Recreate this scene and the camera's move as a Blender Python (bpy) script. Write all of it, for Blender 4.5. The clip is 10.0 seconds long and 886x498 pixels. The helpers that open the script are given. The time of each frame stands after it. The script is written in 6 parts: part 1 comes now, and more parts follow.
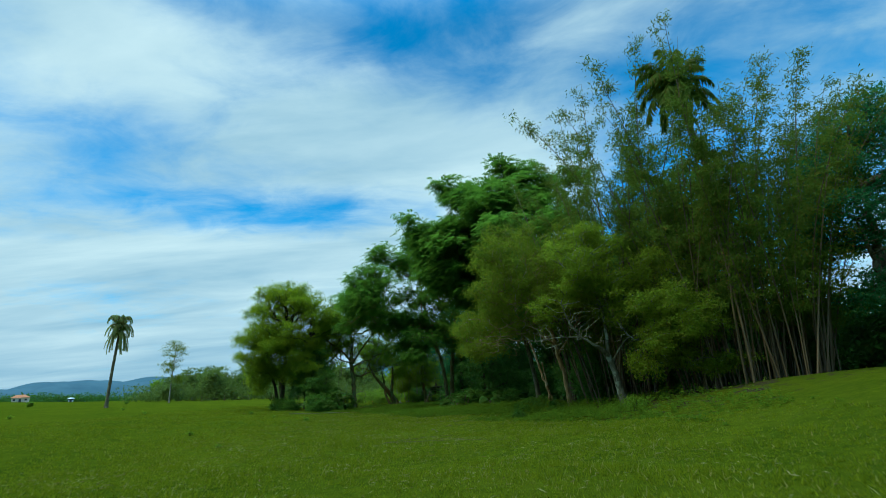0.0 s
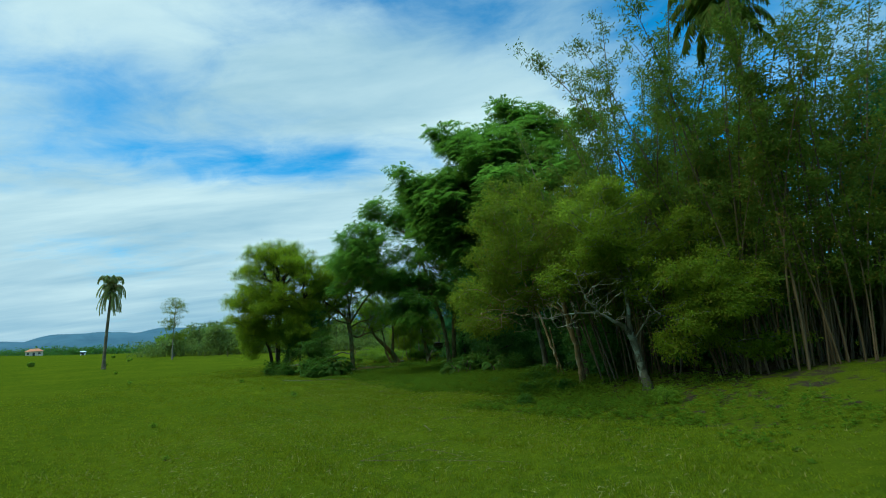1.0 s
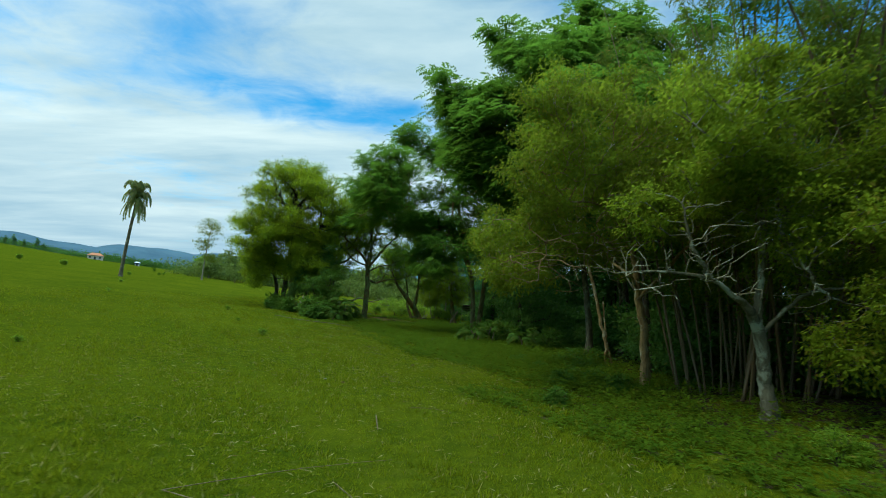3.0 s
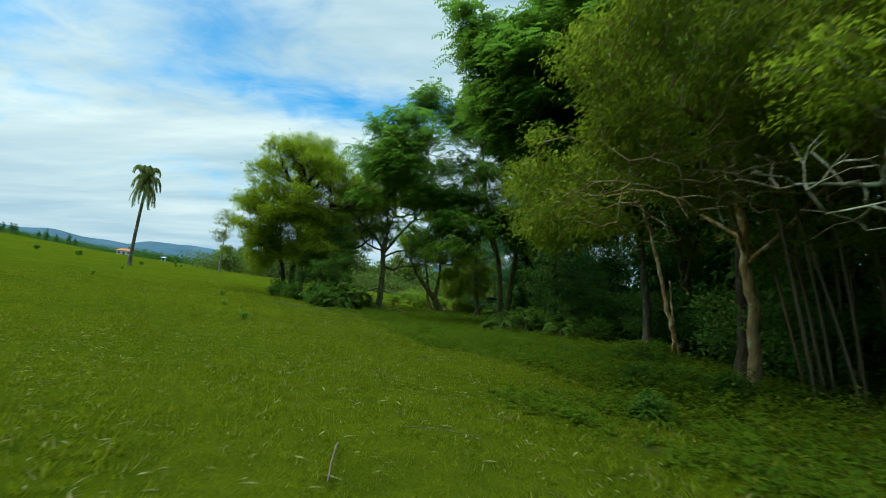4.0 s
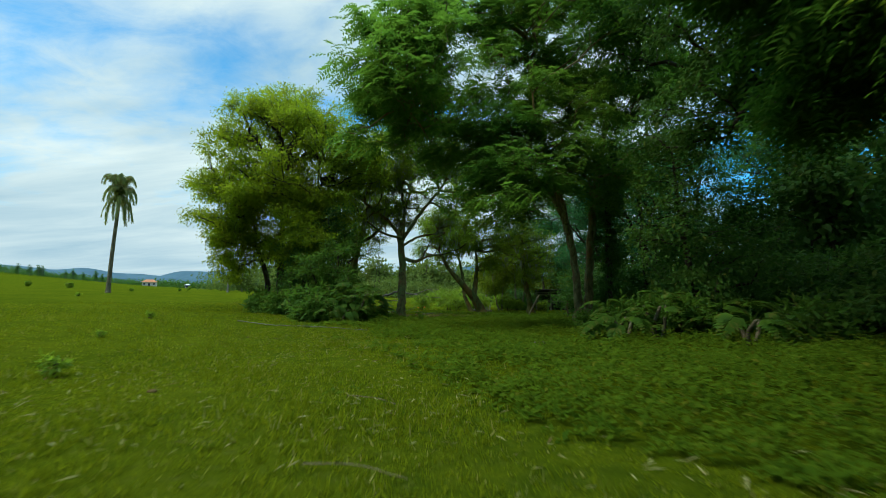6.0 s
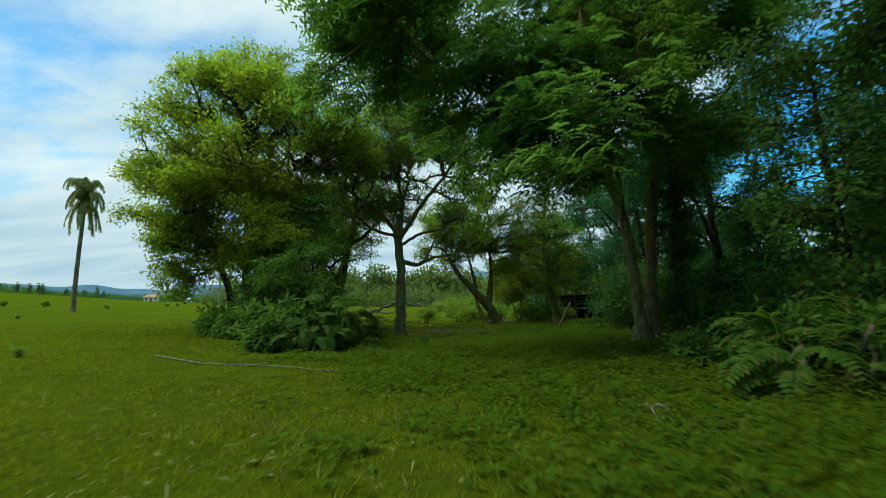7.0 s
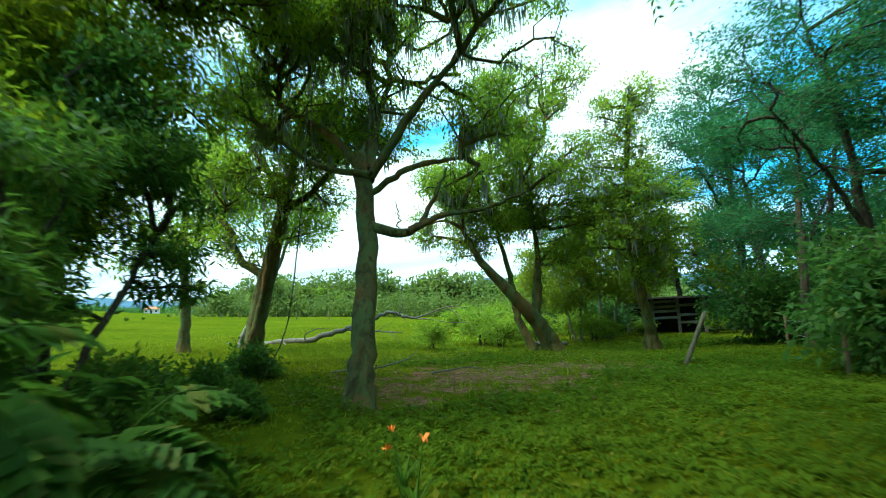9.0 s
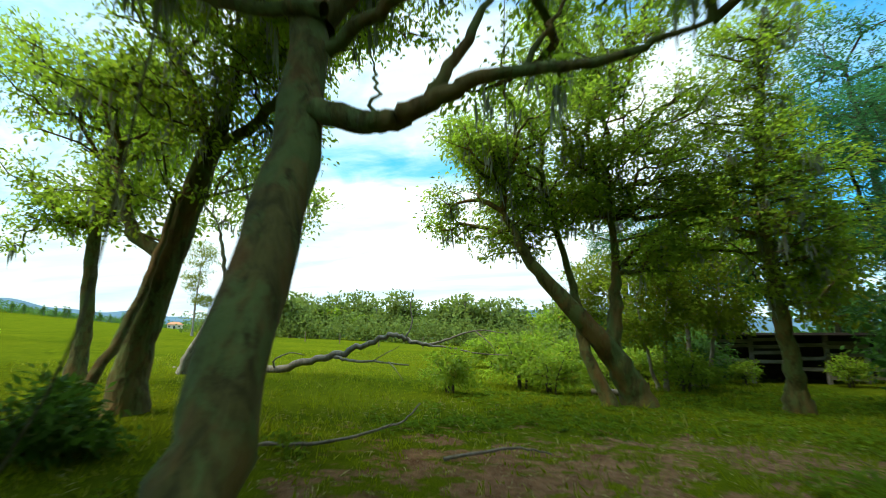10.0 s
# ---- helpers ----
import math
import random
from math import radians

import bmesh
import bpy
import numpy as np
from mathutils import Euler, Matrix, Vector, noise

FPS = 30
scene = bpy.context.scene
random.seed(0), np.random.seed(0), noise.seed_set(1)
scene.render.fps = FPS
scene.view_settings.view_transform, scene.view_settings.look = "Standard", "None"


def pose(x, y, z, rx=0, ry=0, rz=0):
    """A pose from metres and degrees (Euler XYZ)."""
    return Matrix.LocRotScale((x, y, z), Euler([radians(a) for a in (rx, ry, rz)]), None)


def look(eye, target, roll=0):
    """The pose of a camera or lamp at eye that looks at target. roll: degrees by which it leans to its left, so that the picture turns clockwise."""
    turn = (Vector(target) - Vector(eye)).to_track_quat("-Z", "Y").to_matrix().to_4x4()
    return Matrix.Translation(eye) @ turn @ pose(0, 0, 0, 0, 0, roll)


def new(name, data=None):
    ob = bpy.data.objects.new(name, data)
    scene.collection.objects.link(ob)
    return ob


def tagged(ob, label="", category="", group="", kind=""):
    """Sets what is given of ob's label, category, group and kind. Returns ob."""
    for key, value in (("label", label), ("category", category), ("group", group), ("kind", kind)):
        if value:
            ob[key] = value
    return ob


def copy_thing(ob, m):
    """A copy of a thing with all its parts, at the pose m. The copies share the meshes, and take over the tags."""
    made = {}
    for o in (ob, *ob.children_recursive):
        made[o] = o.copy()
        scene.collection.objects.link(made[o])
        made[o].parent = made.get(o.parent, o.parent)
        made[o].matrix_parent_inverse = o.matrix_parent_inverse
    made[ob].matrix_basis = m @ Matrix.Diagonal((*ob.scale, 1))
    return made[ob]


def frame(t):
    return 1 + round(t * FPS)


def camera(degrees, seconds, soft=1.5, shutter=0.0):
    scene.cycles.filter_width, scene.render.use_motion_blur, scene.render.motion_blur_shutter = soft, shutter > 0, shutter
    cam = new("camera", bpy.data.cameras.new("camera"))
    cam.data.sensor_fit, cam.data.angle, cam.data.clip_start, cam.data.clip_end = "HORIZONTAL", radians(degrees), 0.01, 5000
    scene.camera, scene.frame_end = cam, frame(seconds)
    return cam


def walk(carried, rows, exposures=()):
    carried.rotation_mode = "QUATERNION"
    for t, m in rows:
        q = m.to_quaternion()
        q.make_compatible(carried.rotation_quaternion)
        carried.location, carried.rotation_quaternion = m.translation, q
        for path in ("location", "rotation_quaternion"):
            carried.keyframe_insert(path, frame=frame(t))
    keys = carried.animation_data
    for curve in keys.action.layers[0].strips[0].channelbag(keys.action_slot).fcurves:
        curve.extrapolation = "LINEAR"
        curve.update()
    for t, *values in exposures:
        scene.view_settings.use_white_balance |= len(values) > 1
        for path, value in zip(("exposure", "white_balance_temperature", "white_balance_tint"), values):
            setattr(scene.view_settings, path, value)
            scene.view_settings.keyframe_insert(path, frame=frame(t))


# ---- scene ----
cam = camera(82.7, 10.0, 0.8, 0.3)
EXPOSURES = [(0.0, -0.18, 5450, -8), (1.0, -0.16, 5600, -8), (2.5, 0.0, 5950, -3), (4.5, 0.06, 6300, 0), (5.5, 0.05, 6350, 1), (7.0, 0.05, 6350, 1), (7.5, 0.15, 6300, 3), (8.0, 0.66, 5850, -2), (8.5, 1.12, 5950, -9), (9.0, 1.16, 5950, -8), (9.5, 1.08, 6150, -5), (10.0, 0.9, 6800, 7)]
METRES, EYE, TILT, LEAN, TURN = 55.556, 1.5, 0.0, 0.0, 0.0
ROWS = [
    (0.0, 0.0, 0.0, 0.0, 1.07, 15.65, 3.24),
    (0.5, 0.0032, 0.0287, 0.0141, 1.07, 12.99, 4.02),
    (1.0, 0.008, 0.0592, 0.0258, 1.69, 9.84, 4.05),
    (1.5, 0.0129, 0.0911, 0.0324, 2.36, 7.83, 2.19),
    (2.0, 0.0178, 0.1247, 0.0315, 3.3, 6.87, -0.64),
    (2.5, 0.0214, 0.16, 0.0248, 4.55, 6.25, -3.07),
    (3.0, 0.0225, 0.1982, 0.0154, 6.06, 5.9, -5.14),
    (4.5, 0.005, 0.3334, -0.0018, 10.01, 5.35, -4.42),
    (5.0, -0.0072, 0.384, -0.0043, 11.05, 5.5, -2.8),
    (5.5, -0.0214, 0.4368, -0.0055, 11.57, 5.28, -1.21),
    (7.0, -0.0631, 0.6053, -0.0001, 12.64, 6.33, 1.5),
    (7.5, -0.0781, 0.6653, 0.0021, 12.94, 6.6, 2.15),
    (8.0, -0.093, 0.7258, 0.0037, 13.22, 6.78, 2.6),
    (8.5, -0.1073, 0.787, 0.0047, 13.52, 6.95, 2.65),
    (9.0, -0.1218, 0.8485, 0.004, 13.75, 7.22, 2.35),
    (9.5, -0.1366, 0.9084, 0.0018, 14.38, 8.5, 1.1),
    (10.0, -0.1529, 0.9685, 0.0021, 16.3, 10.5, -0.4),
]
walk(cam, [(t, pose(0, 0, EYE, TILT, LEAN, TURN) @ pose(METRES * x, METRES * y, METRES * z, 90 + pitch, roll, yaw)) for t, x, y, z, yaw, pitch, roll in ROWS], EXPOSURES)

# ---- light ----
SUN_AZ, SUN_EL = radians(-118), radians(50)


def make_world():
    w = bpy.data.worlds.new("sky")
    scene.world = w
    w.use_nodes = True
    nt = w.node_tree
    nt.nodes.clear()
    N = nt.nodes.new

    def link(a, b):
        nt.links.new(a, b)

    def math2(op, a, b=None, clamp=False):
        n = N("ShaderNodeMath")
        n.operation, n.use_clamp = op, clamp
        for i, v in enumerate((a, b)):
            if v is None:
                continue
            if isinstance(v, (int, float)):
                n.inputs[i].default_value = v
            else:
                link(v, n.inputs[i])
        return n.outputs[0]

    sky = N("ShaderNodeTexSky")
    sky.sky_type, sky.sun_disc = "NISHITA", False
    sky.sun_elevation, sky.sun_rotation = SUN_EL, SUN_AZ
    sky.air_density, sky.dust_density, sky.ozone_density = 1.0, 0.3, 3.0
    tint = N("ShaderNodeMix")
    tint.data_type, tint.blend_type = "RGBA", "MULTIPLY"
    tint.inputs["Factor"].default_value = 1.0
    link(sky.outputs[0], tint.inputs["A"])
    tint.inputs["B"].default_value = (0.040, 0.165, 0.205, 1)
    co = N("ShaderNodeTexCoord").outputs["Generated"]
    sep = N("ShaderNodeSeparateXYZ")
    link(co, sep.inputs[0])
    x, y, z = sep.outputs
    up = math2("ADD", math2("MAXIMUM", z, 0.0), 0.10)
    flat = N("ShaderNodeCombineXYZ")
    link(math2("DIVIDE", x, up), flat.inputs[0])
    link(math2("DIVIDE", y, up), flat.inputs[1])

    def fbm(scale, detail, rough, distort, off, stretch):
        mp = N("ShaderNodeMapping")
        mp.inputs["Location"].default_value = off
        mp.inputs["Rotation"].default_value = (0, 0, radians(stretch[1]))
        mp.inputs["Scale"].default_value = (stretch[0], 1, 1)
        link(flat.outputs[0], mp.inputs[0])
        n = N("ShaderNodeTexNoise")
        n.inputs["Scale"].default_value = scale
        n.inputs["Detail"].default_value = detail
        n.inputs["Roughness"].default_value = rough
        n.inputs["Distortion"].default_value = distort
        link(mp.outputs[0], n.inputs["Vector"])
        return n.outputs[0]

    az = math2("ARCTAN2", x, y)
    el = math2("ARCSINE", z)

    def patch(a, e, ra, re):
        """A soft oval of the sky round azimuth a and height e, in degrees."""
        da = math2("DIVIDE", math2("SUBTRACT", az, radians(a)), radians(ra))
        de = math2("DIVIDE", math2("SUBTRACT", el, radians(e)), radians(re))
        r2 = math2("ADD", math2("MULTIPLY", da, da), math2("MULTIPLY", de, de))
        return math2("POWER", 2.718, math2("MULTIPLY", r2, -1.0))

    cover = math2("ADD", math2("MULTIPLY", fbm(1.1, 8, 0.58, 0.35, (3.1, 0.4, 0), (0.55, 25)), 1.2),
                  math2("MULTIPLY", fbm(4.2, 7, 0.60, 0.5, (0.7, 5.2, 0), (0.85, 30)), 0.55))
    for a, e, ra, re, k in ((-21, 20, 12, 2.2, -0.12), (2, 41, 13, 7, -0.07), (-36, 27, 6, 5, -0.30), (41, 30, 12, 14, -0.10),
                            (-10, 29, 17, 5.5, 0.42), (-23, 15, 15, 2.8, 0.35), (-41, 34, 9, 7, 0.35), (-18, 7, 14, 4, 0.30), (18, 38, 8, 9, 0.12),
                            (-50, 9, 15, 9, 0.30), (20, 12, 16, 10, -0.12), (-2, 8, 10, 8, 0.15), (6, 17, 11, 12, 0.45), (25, 20, 9, 13, -0.22)):
        cover = math2("ADD", cover, math2("MULTIPLY", patch(a, e, ra, re), k))
    nearing = math2("MULTIPLY", math2("POWER", math2("SUBTRACT", 1.0, math2("MINIMUM", math2("MAXIMUM", z, 0.0), 1.0)), 9.0), 0.62)
    cover = math2("ADD", cover, nearing)
    ramp = N("ShaderNodeMapRange")
    ramp.interpolation_type = "SMOOTHSTEP"
    ramp.inputs["From Min"].default_value, ramp.inputs["From Max"].default_value = 0.62, 1.22
    link(cover, ramp.inputs["Value"])
    # grey bellies of the clouds
    shade = N("ShaderNodeMapRange")
    shade.inputs["From Min"].default_value, shade.inputs["From Max"].default_value = 0.3, 0.72
    link(fbm(1.9, 7, 0.55, 0.3, (8.0, 2.0, 0), (0.35, 15)), shade.inputs["Value"])
    cloud = N("ShaderNodeMix")
    cloud.data_type = "RGBA"
    link(shade.outputs[0], cloud.inputs["Factor"])
    cloud.inputs["A"].default_value = (0.43, 0.60, 0.72, 1)
    cloud.inputs["B"].default_value = (0.90, 0.985, 0.98, 1)
    # low, hazy, blue-grey layers near the horizon
    low = N("ShaderNodeMapRange")
    low.inputs["From Min"].default_value, low.inputs["From Max"].default_value = 0.22, 0.02
    low.clamp = True
    link(z, low.inputs["Value"])
    haze = N("ShaderNodeMix")
    haze.data_type = "RGBA"
    link(math2("MULTIPLY", low.outputs[0], 0.55), haze.inputs["Factor"])
    link(cloud.outputs["Result"], haze.inputs["A"])
    haze.inputs["B"].default_value = (0.34, 0.51, 0.66, 1)
    mixed = N("ShaderNodeMix")
    mixed.data_type = "RGBA"
    link(ramp.outputs[0], mixed.inputs["Factor"])
    link(tint.outputs["Result"], mixed.inputs["A"])
    link(haze.outputs["Result"], mixed.inputs["B"])
    bg = N("ShaderNodeBackground")
    # the cloud layer is brightest overhead
    high = N("ShaderNodeMapRange")
    high.interpolation_type = "SMOOTHSTEP"
    for k, v in (("From Min", 0.62), ("From Max", 0.95), ("To Min", 1.0), ("To Max", 5.0)):
        high.inputs[k].default_value = v
    link(z, high.inputs["Value"])
    link(high.outputs[0], bg.inputs["Strength"])
    link(mixed.outputs["Result"], bg.inputs["Color"])
    out = N("ShaderNodeOutputWorld")
    link(bg.outputs[0], out.inputs[0])


make_world()
sun_data = bpy.data.lights.new("sun", "SUN")
sun_data.energy, sun_data.angle, sun_data.color = 2.7, radians(20), (1.0, 0.94, 0.82)
sun = new("sun", sun_data)
sun_from = Vector((math.sin(SUN_AZ) * math.cos(SUN_EL), math.cos(SUN_AZ) * math.cos(SUN_EL), math.sin(SUN_EL)))
sun.matrix_world = look(sun_from * 60, (0, 0, 0))


# ---- materials ----
class Mat:
    """A node material with short ways to add nodes."""

    def __init__(self, name):
        self.m = bpy.data.materials.new(name)
        self.m.use_nodes = True
        self.nt = self.m.node_tree
        self.nt.nodes.clear()
        self.out = self.nt.nodes.new("ShaderNodeOutputMaterial")

    def n(self, kind, **inputs):
        node = self.nt.nodes.new("ShaderNode" + kind)
        for k, v in inputs.items():
            self.put(node, k.replace("_", " "), v)
        return node

    def put(self, node, key, v):
        if isinstance(v, bpy.types.NodeSocket):
            self.nt.links.new(v, node.inputs[key])
        else:
            node.inputs[key].default_value = v

    def mix(self, f, a, b, how="MIX"):
        node = self.nt.nodes.new("ShaderNodeMix")
        node.data_type, node.blend_type = "RGBA", how
        for k, v in (("Factor", f), ("A", a), ("B", b)):
            self.put(node, k, (*v, 1) if isinstance(v, tuple) and len(v) == 3 else v)
        return node.outputs["Result"]

    def noise(self, scale, detail=4.0, rough=0.55, vec=None, distort=0.0):
        node = self.n("TexNoise", Scale=scale, Detail=detail, Roughness=rough, Distortion=distort)
        if vec is not None:
            self.put(node, "Vector", vec)
        return node.outputs[0]

    def span(self, v, a, b, c=0.0, d=1.0):
        node = self.n("MapRange", Value=v)
        for k, x in (("From Min", a), ("From Max", b), ("To Min", c), ("To Max", d)):
            node.inputs[k].default_value = x
        return node.outputs[0]

    def math(self, op, a, b=0.0):
        node = self.nt.nodes.new("ShaderNodeMath")
        node.operation = op
        for i, v in enumerate((a, b)):
            self.put(node, i, v)
        return node.outputs[0]

    def place(self, stretch=(1, 1, 1)):
        mp = self.n("Mapping")
        mp.inputs["Scale"].default_value = stretch
        self.put(mp, "Vector", self.n("TexCoord").outputs["Object"])
        return mp.outputs[0]

    def bump(self, h, strength=0.5, dist=0.02):
        return self.n("Bump", Height=h, Strength=strength, Distance=dist).outputs[0]

    def done(self, shader):
        self.nt.links.new(shader, self.out.inputs["Surface"])
        return self.m

    def plain(self, col, rough=0.8, normal=None, spec=0.3, metal=0.0):
        p = self.n("BsdfPrincipled")
        for k, v in (("Base Color", col), ("Roughness", rough), ("Specular IOR Level", spec), ("Metallic", metal)):
            self.put(p, k, (*v, 1) if isinstance(v, tuple) and len(v) == 3 else v)
        if normal is not None:
            self.put(p, "Normal", normal)
        return p.outputs[0]


def leaf_material(name, dark, light, odd=(0.16, 0.14, 0.03), odd_share=0.04, glow_share=0.55, rough=0.5, spec=0.09):
    m = Mat(name)
    r = m.n("NewGeometry").outputs["Random Per Island"]
    col = m.mix(r, dark, light)
    patch = m.span(m.noise(0.9, 2.0, vec=m.place()), 0.4, 0.65)
    col = m.mix(m.math("MULTIPLY", patch, 0.6), col, light)
    r2 = m.math("FRACT", m.math("MULTIPLY", r, 37.7))
    col = m.mix(m.math("LESS_THAN", r2, odd_share), col, odd)
    face = m.plain(col, rough, spec=spec)
    back = m.n("BsdfTranslucent", Color=m.mix(0.6, col, tuple(min(1, c * 1.8) for c in light))).outputs[0]
    mx = m.n("MixShader")
    m.put(mx, 0, glow_share)
    m.nt.links.new(face, mx.inputs[1])
    m.nt.links.new(back, mx.inputs[2])
    return m.done(mx.outputs[0])


def bark_material(name, dark, light, lichen, lichen_share=0.5, base_red=None):
    m = Mat(name)
    grain = m.noise(7, 6, 0.65, m.place((1, 1, 0.3)), 0.6)
    col = m.mix(m.span(grain, 0.35, 0.68), dark, light)
    spots = m.span(m.noise(2.6, 5, 0.7, m.place((1, 1, 0.7)), 0.4), 0.62 - 0.2 * lichen_share, 0.70 - 0.2 * lichen_share)
    col = m.mix(m.math("MULTIPLY", spots, 0.75), col, lichen)
    if base_red:
        col = m.mix(m.math("MULTIPLY", m.span(m.noise(1.7, 4, vec=m.place((1, 1, 0.5))), 0.5, 0.62), 0.6), col, base_red)
    crack = m.n("TexVoronoi", Scale=16.0, Vector=m.place((1, 1, 0.25))).outputs["Distance"]
    h = m.math("ADD", grain, m.math("MULTIPLY", crack, 0.6))
    return m.done(m.plain(col, 0.9, m.bump(h, 0.8, 0.03), 0.15))


def mottled(name, a, b, scale=6.0, rough=0.85, bump=0.4, stretch=(1, 1, 1), spec=0.2, shift=0.0):
    m = Mat(name)
    g = m.noise(scale, 6, 0.6, m.place(stretch), 0.3)
    col = m.mix(m.span(g, 0.3, 0.7), a, b)
    if shift:
        col = m.mix(m.math("MULTIPLY", m.n("ObjectInfo").outputs["Random"], shift), col, tuple(0.5 * c for c in a))
    return m.done(m.plain(col, rough, m.bump(g, bump, 0.02), spec))


def ground_material():
    m = Mat("pasture")
    at = m.n("TexCoord").outputs["Object"]
    fine = m.noise(38, 5, 0.7, at)
    mid = m.noise(2.2, 6, 0.62, at, 0.5)
    wide = m.noise(0.17, 4, 0.55, at)
    col = m.mix(m.span(mid, 0.35, 0.68), (0.050, 0.070, 0.003), (0.104, 0.119, 0.004))
    col = m.mix(m.math("MULTIPLY", m.span(wide, 0.42, 0.62), 0.5), col, (0.125, 0.132, 0.005))
    col = m.mix(m.math("MULTIPLY", m.span(m.noise(7, 5, 0.7, at), 0.55, 0.7), 0.35), col, (0.165, 0.150, 0.030))
    col = m.mix(m.math("MULTIPLY", m.span(fine, 0.62, 0.35), 0.7), col, (0.020, 0.036, 0.002))
    sep = m.n("SeparateXYZ", Vector=at)
    x, y = sep.outputs[0], sep.outputs[1]

    def oval(cx, cy, rx, ry):
        dx = m.math("DIVIDE", m.math("SUBTRACT", x, cx), rx)
        dy = m.math("DIVIDE", m.math("SUBTRACT", y, cy), ry)
        return m.math("SQRT", m.math("ADD", m.math("MULTIPLY", dx, dx), m.math("MULTIPLY", dy, dy)))

    wob = m.math("MULTIPLY", m.span(m.noise(1.5, 8, 0.75, at), 0.32, 0.68), 2.1)
    soil_col = m.mix(m.span(m.noise(5, 6, 0.7, at), 0.35, 0.65), (0.090, 0.042, 0.018), (0.22, 0.115, 0.055))
    soil_col = m.mix(m.math("MULTIPLY", m.span(m.noise(24, 3, 0.7, at), 0.55, 0.62), 0.6), soil_col, (0.22, 0.15, 0.085))
    for cx, cy, rx, ry in ((-9.0, 60.3, 4.2, 3.6), (-6.0, 62.6, 3.0, 2.0), (-10.5, 58.0, 2.0, 2.6)):
        col = m.mix(m.span(m.math("ADD", oval(cx, cy, rx, ry), wob), 1.65, 1.35), col, soil_col)
    # dark brown ovals of ground under the wood
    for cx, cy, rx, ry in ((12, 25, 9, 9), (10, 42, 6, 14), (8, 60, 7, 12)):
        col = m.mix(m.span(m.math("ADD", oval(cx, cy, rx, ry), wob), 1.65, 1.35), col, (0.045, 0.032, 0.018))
    h = m.math("ADD", m.math("MULTIPLY", fine, 0.6), m.math("MULTIPLY", mid, 0.8))
    return m.done(m.plain(col, 1.0, m.bump(h, 0.9, 0.08), 0.0))


GROUND = ground_material()
LEAF_MANGO = leaf_material("leaf_yellow_green", (0.080, 0.134, 0.006), (0.208, 0.260, 0.010), (0.28, 0.23, 0.015), 0.06, 0.75)
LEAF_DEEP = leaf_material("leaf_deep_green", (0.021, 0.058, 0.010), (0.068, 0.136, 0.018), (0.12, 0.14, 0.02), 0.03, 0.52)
LEAF_FEATHER = leaf_material("leaf_feathery_green", (0.028, 0.076, 0.008), (0.086, 0.158, 0.014), (0.12, 0.17, 0.02), 0.05, 0.73)
LEAF_LACY = leaf_material("leaf_blue_green", (0.011, 0.056, 0.016), (0.042, 0.126, 0.033), (0.09, 0.14, 0.03), 0.05, 0.60)
LEAF_AIRY = leaf_material("leaf_airy_olive", (0.052, 0.108, 0.007), (0.160, 0.228, 0.014), (0.22, 0.20, 0.02), 0.05, 0.76)
LEAF_OLIVE = leaf_material("leaf_olive", (0.051, 0.078, 0.004), (0.138, 0.170, 0.009), (0.20, 0.15, 0.02), 0.07, 0.64, 0.6, 0.05)
LEAF_MIXED = leaf_material("leaf_olive_green", (0.060, 0.100, 0.005), (0.172, 0.218, 0.012), (0.21, 0.17, 0.02), 0.07, 0.68, 0.6, 0.05)
LEAF_BAMBOO = leaf_material("leaf_bamboo", (0.036, 0.070, 0.007), (0.112, 0.148, 0.014), (0.20, 0.12, 0.02), 0.08, 0.58, 0.6, 0.04)
LEAF_LIGHT = leaf_material("leaf_fresh_green", (0.060, 0.115, 0.008), (0.165, 0.235, 0.014), (0.22, 0.18, 0.02), 0.06)
LEAF_COVER = leaf_material("leaf_ground_cover", (0.036, 0.074, 0.004), (0.084, 0.124, 0.007), (0.13, 0.13, 0.01), 0.05, 0.5, 0.7, 0.02)
LEAF_GRASS = leaf_material("grass_blade", (0.043, 0.066, 0.002), (0.170, 0.187, 0.006), (0.30, 0.25, 0.07), 0.08, 0.45, 0.8, 0.02)
LEAF_GLOSS = leaf_material("leaf_glossy", (0.028, 0.068, 0.008), (0.076, 0.142, 0.013), (0.12, 0.13, 0.02), 0.06, 0.45, 0.55, 0.07)
LEAF_YELLOW = leaf_material("leaf_yellowed", (0.22, 0.20, 0.015), (0.42, 0.36, 0.03), (0.30, 0.18, 0.03), 0.1, 0.5, 0.6, 0.06)
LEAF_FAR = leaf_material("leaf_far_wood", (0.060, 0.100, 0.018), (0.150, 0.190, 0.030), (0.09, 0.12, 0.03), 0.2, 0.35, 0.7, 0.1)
LEAF_MOSS = leaf_material("hanging_moss", (0.10, 0.12, 0.075), (0.22, 0.24, 0.16), (0.15, 0.13, 0.09), 0.1, 0.35, 0.9, 0.05)
BARK_GREY = bark_material("bark_grey", (0.050, 0.039, 0.019), (0.150, 0.121, 0.064), (0.200, 0.190, 0.100), 0.5)
BARK_LICHEN = bark_material("bark_lichen", (0.055, 0.048, 0.024), (0.150, 0.130, 0.070), (0.290, 0.285, 0.180), 0.6)
BARK_DARK = bark_material("bark_dark", (0.026, 0.019, 0.011), (0.076, 0.058, 0.034), (0.105, 0.115, 0.060), 0.3)
BARK_TAN = bark_material("bark_tan", (0.095, 0.062, 0.022), (0.260, 0.180, 0.070), (0.29, 0.28, 0.165), 0.45)
BARK_MOSSY = bark_material("bark_mossy", (0.038, 0.032, 0.008), (0.118, 0.094, 0.024), (0.092, 0.118, 0.030), 0.8, (0.17, 0.076, 0.020))
